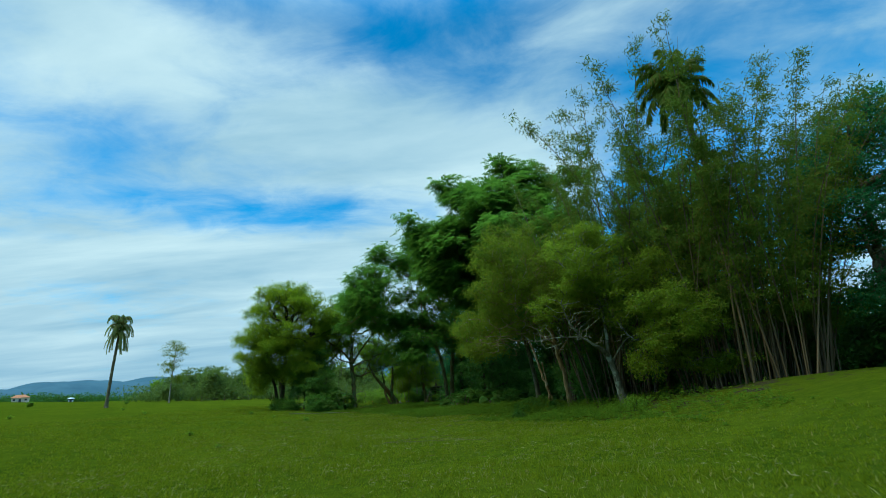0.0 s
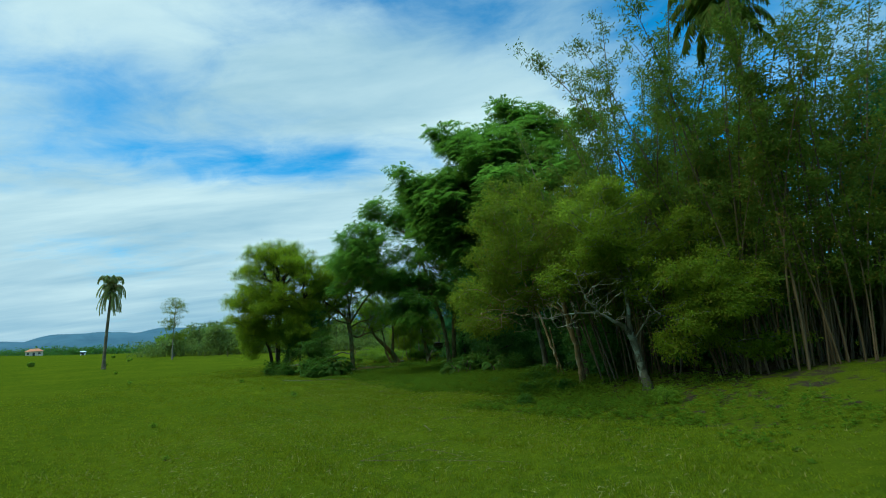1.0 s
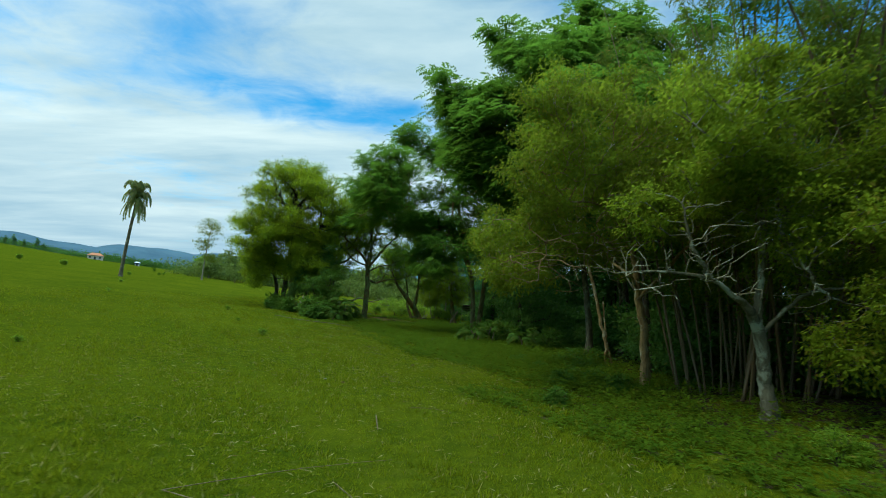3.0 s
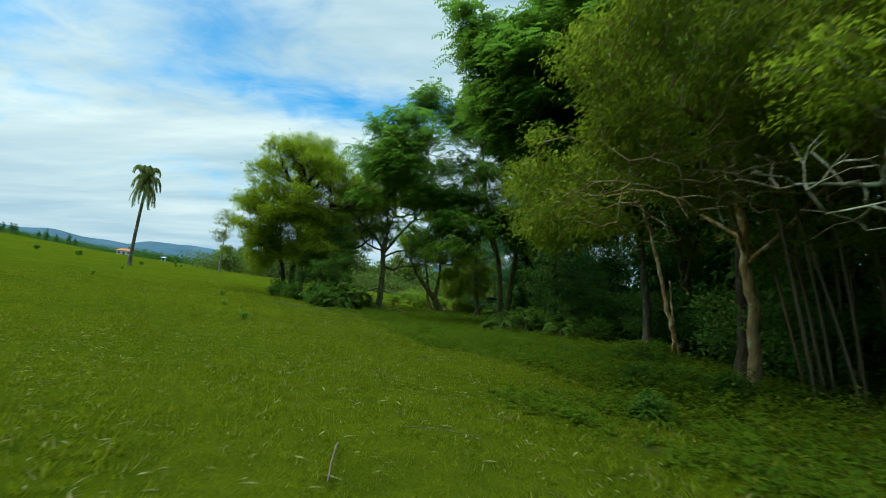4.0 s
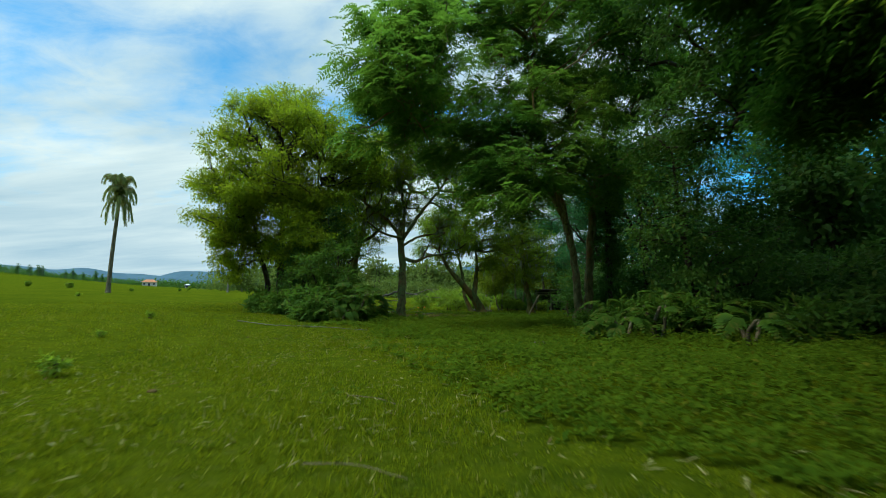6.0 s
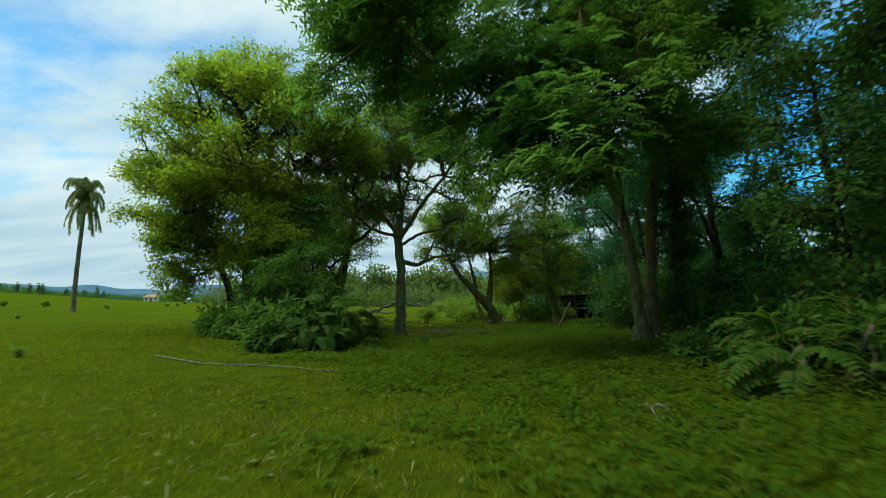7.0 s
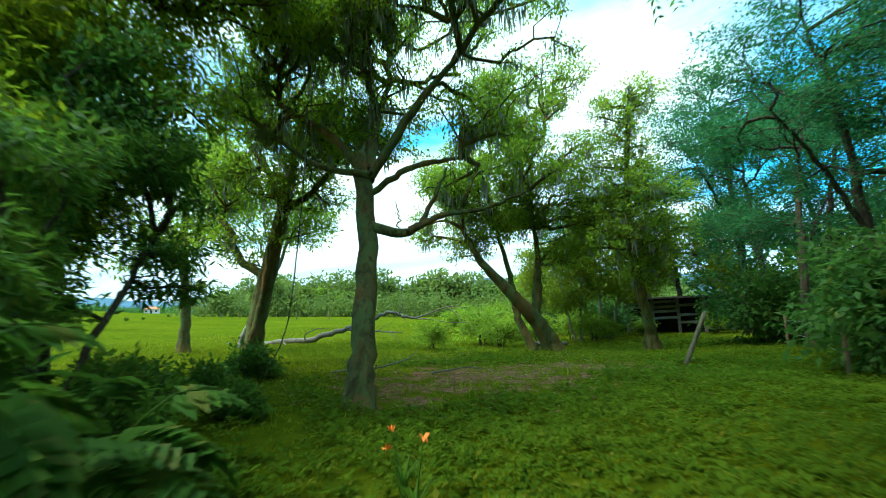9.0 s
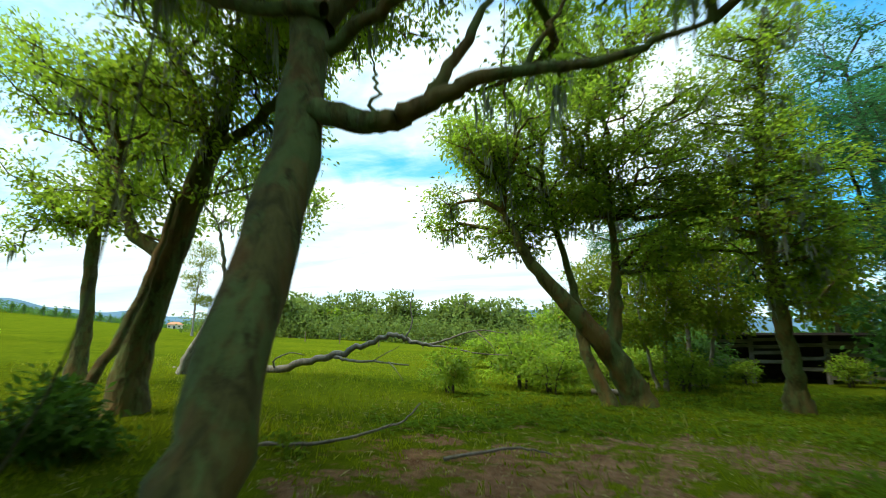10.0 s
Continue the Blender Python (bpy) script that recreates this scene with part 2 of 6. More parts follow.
BARK_RED = bark_material("bark_red_brown", (0.070, 0.055, 0.018), (0.205, 0.158, 0.058), (0.18, 0.19, 0.07), 0.5, (0.190, 0.080, 0.028))
BARK_PALE = bark_material("bark_pale", (0.105, 0.088, 0.058), (0.240, 0.205, 0.140), (0.30, 0.28, 0.20), 0.6)
CULM = mottled("bamboo_culm", (0.064, 0.042, 0.015), (0.185, 0.118, 0.050), 3.0, 0.5, 0.15, (1, 1, 0.15), 0.3, 0.6)
DRY_WOOD = mottled("weathered_wood", (0.070, 0.056, 0.036), (0.19, 0.158, 0.11), 9.0, 0.85, 0.6, (1, 1, 0.3))
POST_WOOD = mottled("post_wood", (0.080, 0.054, 0.026), (0.185, 0.132, 0.066), 8.0, 0.9, 0.6, (1, 1, 0.2))
BOARD_WOOD = mottled("grey_boards", (0.14, 0.115, 0.09), (0.34, 0.30, 0.25), 6.0, 0.9, 0.5, (0.3, 1, 1), 0.2, 0.6)
PIPE_PALE = mottled("pale_pole", (0.07, 0.064, 0.035), (0.17, 0.155, 0.095), 7.0, 0.7, 0.3)
# wooded hills with the blue of distant haze mixed into their colour
FAR_HILL = mottled("far_hill_hazed", (0.042, 0.082, 0.105), (0.068, 0.120, 0.140), 0.02, 1.0, 0.3)
ROOF_TILE = mottled("terracotta_roof", (0.36, 0.13, 0.06), (0.52, 0.22, 0.10), 1.5, 0.9, 0.2)
WALL_CREAM = mottled("cream_plaster", (0.55, 0.45, 0.32), (0.65, 0.55, 0.42), 0.8, 0.9, 0.1)
WALL_WHITE = mottled("white_plaster", (0.62, 0.64, 0.66), (0.78, 0.78, 0.78), 0.8, 0.9, 0.1)
SHED_ROOF = mottled("dark_sheet_roof", (0.022, 0.018, 0.016), (0.060, 0.048, 0.040), 2.0, 0.97, 0.2, spec=0.05)
DARK_GLASS = mottled("dark_pane", (0.02, 0.025, 0.03), (0.04, 0.045, 0.05), 2.0, 0.15, 0.0, spec=0.5)
PETAL = mottled("orange_petal", (0.80, 0.16, 0.02), (0.90, 0.30, 0.04), 30.0, 0.5, 0.1)
STONE = mottled("pale_stone", (0.16, 0.145, 0.11), (0.30, 0.27, 0.21), 9.0, 0.9, 0.5)
DUNG = mottled("dung", (0.060, 0.038, 0.012), (0.130, 0.085, 0.030), 14.0, 1.0, 0.8, spec=0.02)
WIRE = mottled("fence_wire", (0.18, 0.17, 0.16), (0.30, 0.29, 0.27), 20.0, 0.5, 0.1, spec=0.5)

# ---- mesh tools ----


def np_mesh(name, verts, quads=None, tris=None):
    """A mesh straight from arrays."""
    me = bpy.data.meshes.new(name)
    verts = np.asarray(verts, np.float32)
    loops, sizes = [], []
    if quads is not None and len(quads):
        loops.append(np.asarray(quads, np.int32).ravel())
        sizes.append(np.full(len(quads), 4, np.int32))
    if tris is not None and len(tris):
        loops.append(np.asarray(tris, np.int32).ravel())
        sizes.append(np.full(len(tris), 3, np.int32))
    loops, sizes = np.concatenate(loops), np.concatenate(sizes)
    me.vertices.add(len(verts))
    me.vertices.foreach_set("co", verts.ravel())
    me.loops.add(len(loops))
    me.loops.foreach_set("vertex_index", loops)
    me.polygons.add(len(sizes))
    me.polygons.foreach_set("loop_start", np.concatenate([[0], np.cumsum(sizes)[:-1]]).astype(np.int32))
    me.update(calc_edges=True)
    me.validate()
    return me


def part(name, data, material, parent=None, label="", smooth=False):
    """Links a mesh or bmesh as one object under a thing or a part."""
    if isinstance(data, bmesh.types.BMesh):
        me = bpy.data.meshes.new(name)
        data.to_mesh(me)
        data.free()
        data = me
    if material is not None and not data.materials:
        data.materials.append(material)
    if smooth:
        data.polygons.foreach_set("use_smooth", np.ones(len(data.polygons), bool))
    ob = new(name, data)
    ob.parent = parent
    return tagged(ob, label)


def thing(name, at, label, category, group="", kind=""):
    ob = new(name)
    ob.location = at
    return tagged(ob, label, category, group, kind)


def unit(v):
    return v / (np.linalg.norm(v, axis=-1, keepdims=True) + 1e-9)


class Soup:
    """Collects pieces of one mesh."""

    def __init__(self):
        self.v, self.q, self.t, self.n = [], [], [], 0

    def add(self, v, q=None, t=None):
        self.v.append(np.asarray(v, float))
        if q is not None:
            self.q.append(np.asarray(q, int) + self.n)
        if t is not None:
            self.t.append(np.asarray(t, int) + self.n)
        self.n += len(v)

    def mesh(self, name):
        return np_mesh(name, np.concatenate(self.v), np.concatenate(self.q) if self.q else None, np.concatenate(self.t) if self.t else None)


def smooth_line(pts, steps):
    """Points of a soft curve through pts (rows of any width)."""
    p = np.asarray(pts, float)
    p = np.vstack([2 * p[0] - p[1], p, 2 * p[-1] - p[-2]])
    out = []
    for i in range(1, len(p) - 2):
        a, b, c, d = p[i - 1:i + 3]
        for s in np.arange(steps) / steps:
            out.append(0.5 * (2 * b + (c - a) * s + (2 * a - 5 * b + 4 * c - d) * s ** 2 + (3 * b - 3 * c + d - a) * s ** 3))
    out.append(p[-2])
    return np.array(out)


def tube(soup, pts, radii, sides=8, rough=0.0, rng=None):
    """A round limb along pts, closed at its tip."""
    pts, radii = np.asarray(pts, float), np.asarray(radii, float)
    tang = unit(np.gradient(pts, axis=0))
    ref = np.array([0.31, 0.95, 0.07])
    if abs(tang.mean(0) @ ref) > 0.85:
        ref = np.array([0.9, 0.1, 0.4])
    s = unit(np.cross(tang, ref))
    u = np.cross(s, tang)
    a = np.arange(sides) * 2 * np.pi / sides
    r = radii[:, None] * np.ones(sides)
    if rough and rng is not None:
        lobes = 1 + rough * np.sin(a * 3 + rng.uniform(0, 6)) * 0.6 + rough * rng.normal(0, 0.35, (len(pts), sides))
        r = r * lobes
    v = pts[:, None] + r[..., None] * (np.cos(a)[None, :, None] * s[:, None] + np.sin(a)[None, :, None] * u[:, None])
    v = v.reshape(-1, 3)
    i, j = np.meshgrid(np.arange(len(pts) - 1), np.arange(sides), indexing="ij")
    k = (j + 1) % sides
    q = np.stack([i * sides + j, i * sides + k, (i + 1) * sides + k, (i + 1) * sides + j], -1).reshape(-1, 4)
    top = len(v)
    v = np.vstack([v, pts[-1] + tang[-1] * radii[-1]])
    base = (len(pts) - 1) * sides
    t = [[base + x, base + (x + 1) % sides, top] for x in range(sides)]
    soup.add(v, q, t)


def leaves(soup, c, along, normal, length, width, fold=0.15):
    """Pointed leaves at c: four-cornered, widest past the middle, a little folded."""
    along = unit(along)
    side = unit(np.cross(normal, along))
    nrm = np.cross(along, side)
    L, W = np.broadcast_to(length, (len(c),))[:, None], np.broadcast_to(width, (len(c),))[:, None]
    mid = c + along * L * 0.45 + nrm * W * fold
    v = np.stack([c, mid + side * W * 0.5, c + along * L - nrm * L * 0.08, mid - side * W * 0.5], 1).reshape(-1, 3)
    soup.add(v, np.arange(len(c) * 4).reshape(-1, 4))


def in_crowns(rng, crowns, n, shell=0.45, hearts=False):
    """Random places in a list of ellipsoids (x, y, z, rx, ry, rz), more of them near the skin."""
    cr = np.array(crowns, float)
    w = (cr[:, 3] * cr[:, 4] * cr[:, 5]) ** 0.75
    k = rng.choice(len(cr), n, p=w / w.sum())
    d = unit(rng.normal(size=(n, 3)))
    r = rng.uniform(0, 1, n) ** shell
    places = cr[k, :3] + cr[k, 3:] * d * r[:, None]
    return (places, cr[k, :3]) if hearts else places


def clumps(rng, crowns, n, size):
    """Breaks smooth crowns up into many small rounded clumps near their skin."""
    cr = np.array(crowns, float)
    cr[:, 3:] = np.maximum(cr[:, 3:] - 0.35 * size, 0.5 * cr[:, 3:])
    c = in_crowns(rng, cr, n, 0.30)
    s = size * rng.uniform(0.65, 1.35, (n, 1))
    return np.hstack([c, s * rng.uniform(0.85, 1.2, (n, 1)), s * rng.uniform(0.85, 1.2, (n, 1)), s * rng.uniform(0.55, 0.8, (n, 1))])


def grow_limbs(rng, starts, tips, twig=0.011, wiggle=0.16, max_r=None):
    """Joins every tip to the limbs that stand already, nearest first. Returns polylines with radii."""
    nodes = [np.array(s) for s in starts]
    par = [-1] * len(nodes)
    run = np.zeros(len(nodes))
    order = np.argsort(np.min(np.linalg.norm(tips[:, None] - np.array(nodes)[None], axis=2), axis=1))
    lines = []
    arr = np.array(nodes)
    for ti in order:
        tip = tips[ti]
        d = np.linalg.norm(arr - tip, axis=1)
        d = d + 0.9 * np.maximum(0, arr[:, 2] - tip[2] + 0.1 * d) + 0.42 * run
        k = int(np.argmin(d))
        a = arr[k]
        dist = np.linalg.norm(tip - a)
        m = max(2, min(6, int(dist / 0.5)))
        bow = rng.normal(0, wiggle * dist, 3)
        bow[2] = abs(bow[2]) * 0.6
        idx = [k]
        fresh = []
        for s in range(1, m + 1):
            f = s / m
            p = a + (tip - a) * f + bow * np.sin(np.pi * f) * 0.7 + (rng.normal(0, 0.05 * min(dist, 2), 3) if s < m else 0)
            fresh.append(p)
            par.append(idx[-1])
            idx.append(len(nodes) + len(fresh) - 1)
        nodes += fresh
        arr = np.vstack([arr, fresh])
        run = np.concatenate([run, run[k] + dist * np.arange(1, m + 1) / m])
        lines.append(idx)
    load = np.zeros(len(nodes))
    for line in lines:
        load[line[-1]] += 1
    for i in range(len(nodes) - 1, -1, -1):
        if par[i] >= 0:
            load[par[i]] += load[i]
    rad = twig * np.sqrt(np.maximum(load, 0.4)) ** 1.05
    if max_r:
        rad = np.minimum(rad, max_r)
    out = []
    for line in lines:
        r = rad[line].copy()
        r[0] = min(rad[line[0]], r[1] * 1.25) if len(r) > 1 else r[0]
        out.append((arr[line], r))
    return out


def leaf_cloud(rng, soup, tips, centre, per, spread, length, width, droop=0.3, flat=0.6, hearts=None):
    """Single leaves round each tip. hearts: the middle of the clump that each tip belongs to, from which its leaves turn away."""
    n = len(tips) * per
    c = np.repeat(tips, per, 0) + rng.normal(0, 1, (n, 3)) * np.array([spread, spread, spread * flat])
    out = unit(c - centre)
    if hearts is not None:
        out = unit(0.5 * out + unit(c - np.repeat(hearts, per, 0)) * np.array([1, 1, 1.3]))
    along = out * 0.7 + rng.normal(0, 0.7, (n, 3)) - np.array([0, 0, droop])
    nrm = rng.normal(0, 0.5, (n, 3)) + np.array([0, 0, 0.7]) + out * 0.9
    s = rng.uniform(0.65, 1.25, n)
    leaves(soup, c, along, nrm, length * s, width * s)


def frond_cloud(rng, soup, tips, centre, per, spread, length, pairs, leaflet, flat=0.55, droop=0.45):
    """Feathered leaves: pairs of leaflets along a drooping rib."""
    n = len(tips) * per
    c = np.repeat(tips, per, 0) + rng.normal(0, 1, (n, 3)) * np.array([spread, spread, spread * flat])
    out = unit(unit((c - centre) * np.array([1, 1, 0.25])) * 0.7 + rng.normal(0, 0.8, (n, 3)) * np.array([1, 1, 0.45]))
    L = length * rng.uniform(0.7, 1.2, n)
    side = unit(np.cross(out, np.array([0, 0, 1.0]) + rng.normal(0, 0.25, (n, 3))))
    up = np.cross(side, out)
    f = np.linspace(0.15, 1, pairs)
    for s in (-1, 1):
        p = c[:, None] + out[:, None] * (L[:, None] * f)[..., None] - np.array([0, 0, 1.0]) * (droop * L[:, None] * f ** 2)[..., None]
        al = s * side[:, None] * 1.0 + out[:, None] * 0.55 - np.array([0, 0, 0.25])
        al = np.broadcast_to(al, p.shape)
        nr = np.broadcast_to(up[:, None], p.shape)
        size = np.broadcast_to(1.1 - 0.5 * np.abs(f - 0.45), (n, pairs)).reshape(-1) * leaflet
        leaves(soup, p.reshape(-1, 3), al.reshape(-1, 3) + rng.normal(0, 0.12, (n * pairs, 3)), nr.reshape(-1, 3), size, size * 0.34)


def hang_moss(rng, lines, count, longest):
    """Grey strands that hang from the limbs."""
    soup = Soup()
    pts = np.concatenate([l for l, r in lines])
    c = pts[rng.integers(0, len(pts), count)]
    for p in c:
        L = longest * rng.uniform(0.25, 1)
        k = rng.integers(5, 12)
        q = p + rng.normal(0, 0.07, (k, 3)) - np.array([0, 0, 0.02])
        leaves(soup, q, np.array([0, 0, -1.0]) + rng.normal(0, 0.10, (k, 3)), rng.normal(0, 1, (k, 3)), L * rng.uniform(0.5, 1, k), 0.05)
    return soup.mesh("hanging_moss")


def tree(label, trunks, crowns, tips, leaf, bark, leaf_mat, seed, category="tree", name="tree", group="", twig=0.011, limb_from=0.5, moss=0, feather=None,
         flare=1.5, bare=0, shell=0.45, max_r=None, wiggle=0.16, moss_len=0.7, bare_crowns=(), bare_tips=0, clump=None, core=None):
    """trunks: rows of (x, y, z, radius); crowns: ellipsoids; leaf: (per tip, spread, length, width, droop); core: (leaves, length) of the shaded inside."""
    rng = np.random.default_rng(seed)
    base = np.array(trunks[0][0][:3], float)
    top = thing(name, base, label, category, group)
    starts = []
    for row in trunks:
        line = smooth_line([(*(np.array(p[:3]) - base), p[3]) for p in row], 7)
        pts, r = line[:, :3].copy(), line[:, 3].copy()
        pts[1:-1] += rng.normal(0, 0.022, (len(pts) - 2, 3)) * np.array([1, 1, 0])
        hgt = np.linalg.norm(pts - pts[0], axis=1)
        if pts[0, 2] < 0.7:
            r *= 1 + (flare - 1) * np.exp(-hgt / 0.35)
            pts[0, 2] -= 0.15
        s = Soup()
        tube(s, pts, r, 14, 0.09, rng)
        part("trunk", s.mesh("trunk"), bark, top, smooth=True)
        starts += list(pts[int(len(pts) * limb_from):])
    cr = np.array(crowns, float)
    cr[:, :3] -= base
    spots, hearts = in_crowns(rng, clumps(rng, cr, *clump), tips, 0.40, True) if clump else in_crowns(rng, cr, tips, shell, True)
    grown = spots
    if bare_tips:
        grown = np.vstack([spots, in_crowns(rng, [(x - base[0], y - base[1], z - base[2], *r) for x, y, z, *r in bare_crowns], bare_tips, 0.4)])
    lines = grow_limbs(rng, starts, grown, twig, wiggle, max_r)
    s = Soup()
    for pts, r in lines:
        tube(s, pts, r, 6 if r[0] > 0.04 else 4 if r[0] > 0.02 else 3)
    tagged(part("branchwork", s.mesh("branchwork"), bark, top, smooth=True), kind="stuff")
    s = Soup()
    centre = np.average(cr[:, :3], axis=0, weights=cr[:, 3] * cr[:, 4] * cr[:, 5]) - np.array([0, 0, 1.0])
    if bare:
        kept = rng.permutation(len(spots))[bare:]
        spots, hearts = spots[kept], hearts[kept]
    if feather:
        frond_cloud(rng, s, spots, centre, *feather)
    else:
        leaf_cloud(rng, s, spots, centre, *leaf, hearts=hearts if clump else None)
    if core:
        inner = cr * np.array([1, 1, 1, 0.68, 0.68, 0.66])
        c = in_crowns(rng, inner, core[0], 0.5)
        leaves(s, c, rng.normal(0, 1, (core[0], 3)) - np.array([0, 0, 0.3]), rng.normal(0, 0.6, (core[0], 3)) + np.array([0, 0, 0.7]), core[1] * rng.uniform(0.6, 1.2, core[0]), core[1] * 0.5)
    tagged(part("crown", s.mesh("crown"), leaf_mat, top), kind="stuff")
    if moss:
        strands = hang_moss(rng, [l for l in lines if l[1][0] > 0.018], moss, moss_len)
        tagged(part("hanging_moss", strands, LEAF_MOSS, top, "grey-green hanging moss"), kind="stuff")
    return top


# ---- ground ----


def ease(v, a, b):
    t = np.clip((np.asarray(v, float) - a) / (b - a), 0, 1)
    return t * t * (3 - 2 * t)


def land(x, y):
    """The height of the ground."""
    x, y = np.asarray(x, float), np.asarray(y, float)
    left = 8 * (1 - np.exp(-np.maximum(0, -x - 8) / 165))
    left = left + 16 * np.exp(-((x + 440) / 150) ** 2 - ((y - 110) / 190) ** 2)
    left = left + 14 * np.exp(-((x + 480) / 140) ** 2 - ((y - 280) / 130) ** 2)
    bank = 1.4 * ease(x, 2.0, 16.0) * (1 - ease(y, 18, 38)) * ease(y, -60, -8)
    bumps = 0.05 * np.sin(x * 0.7 + 1.3 * np.sin(y * 0.31)) + 0.04 * np.sin(y * 0.9 + x * 0.23) + 0.02 * np.sin(x * 2.1 + y * 1.7)
    return left + bank + bumps * ease(np.hypot(x, y), 900, 200)


def make_ground():
    fine_x, fine_y = np.arange(-34, 26, 0.7), np.arange(-12, 84, 0.7)
    far = 0.5 * 1.16 ** np.arange(1, 50)
    grow = np.cumsum(far)
    grow = grow[grow < 3600]
    xs = np.concatenate([-34 - grow[::-1], fine_x, 26 + grow])
    ys = np.concatenate([-12 - grow[::-1], fine_y, 84 + grow])
    X, Y = np.meshgrid(xs, ys, indexing="ij")
    v = np.stack([X, Y, land(X, Y)], -1).reshape(-1, 3)
    ny = len(ys)
    i, j = np.meshgrid(np.arange(len(xs) - 1), np.arange(ny - 1), indexing="ij")
    q = np.stack([i * ny + j, (i + 1) * ny + j, (i + 1) * ny + j + 1, i * ny + j + 1], -1).reshape(-1, 4)
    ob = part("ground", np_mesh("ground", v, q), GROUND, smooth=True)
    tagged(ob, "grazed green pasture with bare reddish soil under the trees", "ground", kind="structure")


make_ground()


def zland(x, y):
    return float(land(x, y))


# ---- the trees ----
tree("round dense yellow-green tree with several short trunks", [
    [(-18.2, 55.6, 0.6, 0.24), (-18.0, 55.2, 3, 0.2), (-17.6, 54.6, 6, 0.13), (-17, 54, 9, 0.05)],
    [(-17.3, 55.3, 0.6, 0.2), (-16.8, 55.0, 3, 0.16), (-15.6, 54.3, 6, 0.09), (-14.8, 54, 8, 0.04)],
    [(-18.5, 55.0, 0.6, 0.17), (-18.7, 54.6, 3, 0.14), (-19.6, 53.6, 6, 0.07)]],
    [(-17.5, 53.8, 9.2, 4.7, 4.6, 4.7), (-19.7, 53.2, 6.9, 3.4, 3.2, 3.0), (-15.0, 54.0, 7.6, 3.0, 3.0, 3.6), (-17.2, 54.4, 11.6, 3.5, 3.2, 2.5), (-20.2, 53.2, 5.3, 1.9, 1.9, 1.5), (-15.6, 53.0, 4.8, 2.4, 2.4, 2.0), (-14.0, 55.0, 9.2, 2.6, 2.6, 3.0), (-19.2, 53.4, 3.9, 1.9, 1.9, 1.3), (-17.4, 53.8, 3.8, 2.2, 2.0, 1.6), (-19.2, 53.0, 2.9, 1.5, 1.4, 0.9), (-16.0, 52.6, 3.2, 1.6, 1.5, 1.2)],
    2800, (50, 0.22, 0.17, 0.065, 0.6), BARK_DARK, LEAF_MANGO, 11, clump=(190, 0.98), core=(3000, 0.22))

tree("tall straight grey-barked tree with spreading sparse crown and hanging moss", [
    [(-10.58, 55.95, 0.0, 0.265), (-10.66, 56.45, 1.2, 0.235), (-10.94, 57.45, 3.2, 0.215), (-11.32, 58.15, 5.0, 0.2), (-11.44, 58.45, 5.7, 0.14)],
    [(-11.12, 58.15, 4.9, 0.12), (-12.32, 58.65, 6.3, 0.1), (-13.92, 59.05, 7.5, 0.085), (-15.32, 59.35, 8.9, 0.05)],
    [(-11.12, 58.25, 5.2, 0.13), (-11.42, 59.35, 6.8, 0.1), (-11.32, 60.55, 8.6, 0.06)],
    [(-11.12, 58.15, 5.0, 0.12), (-10.12, 58.45, 6.6, 0.1), (-8.92, 58.95, 8.2, 0.06)],
    [(-11.0, 57.6, 3.75, 0.12), (-10.5, 57.6, 3.56, 0.11), (-10.1, 57.6, 3.50, 0.10), (-9.75, 57.65, 3.66, 0.085), (-9.2, 57.7, 3.85, 0.06), (-8.4, 57.9, 3.95, 0.045), (-7.4, 58.1, 4.3, 0.02)],
    [(-9.8, 57.65, 3.62, 0.06), (-9.5, 57.8, 4.2, 0.05), (-9.2, 58.0, 5.0, 0.02)],
    [(-9.0, 57.75, 3.9, 0.03), (-8.7, 57.9, 4.4, 0.02), (-8.5, 58.1, 5.0, 0.01)],
    [(-10.3, 57.6, 3.52, 0.022), (-10.25, 57.65, 3.9, 0.015), (-10.4, 57.8, 4.3, 0.006)],
    [(-11.02, 58.05, 4.6, 0.08), (-10.02, 58.05, 5.1, 0.07), (-8.92, 58.35, 5.3, 0.04)],
    [(-11.02, 57.95, 5.0, 0.09), (-12.42, 57.95, 5.4, 0.07), (-13.72, 57.75, 6.4, 0.05)]],
    [(-10.6, 59.3, 10.2, 4.6, 4.2, 2.5), (-10.8, 58.8, 10.8, 3.4, 3.0, 1.8), (-12.6, 58.8, 9.6, 2.2, 2.0, 1.5), (-14.1, 59.3, 9.0, 2.4, 2.4, 1.8), (-7.7, 58.8, 8.0, 2.4, 2.4, 1.8), (-11.1, 57.2, 9.6, 3.2, 2.2, 2.0), (-8.2, 58.6, 6.4, 1.4, 1.3, 0.8), (-7.8, 58.2, 5.0, 1.4, 1.0, 0.6), (-14.2, 57.8, 6.8, 1.2, 1.2, 0.8), (-10.8, 59.6, 12.6, 3.4, 3.0, 1.5), (-13.4, 59.0, 11.2, 2.0, 2.0, 1.3), (-8.0, 59.2, 10.4, 2.0, 2.0, 1.3), (-8.8, 58.8, 6.2, 1.7, 1.4, 0.8), (-12.8, 58.6, 6.8, 1.6, 1.3, 0.8), (-10.6, 60.0, 7.4, 2.2, 1.8, 1.0), (-9.6, 61.0, 5.6, 1.5, 1.4, 0.7), (-11.6, 59.6, 6.6, 2.0, 1.6, 0.7)],
    2600, (26, 0.15, 0.12, 0.056, 0.5), BARK_MOSSY, LEAF_AIRY, 12, twig=0.0105, wiggle=0.11, max_r=0.085, clump=(190, 0.72), moss=620, limb_from=0.6, moss_len=0.9, flare=1.35)

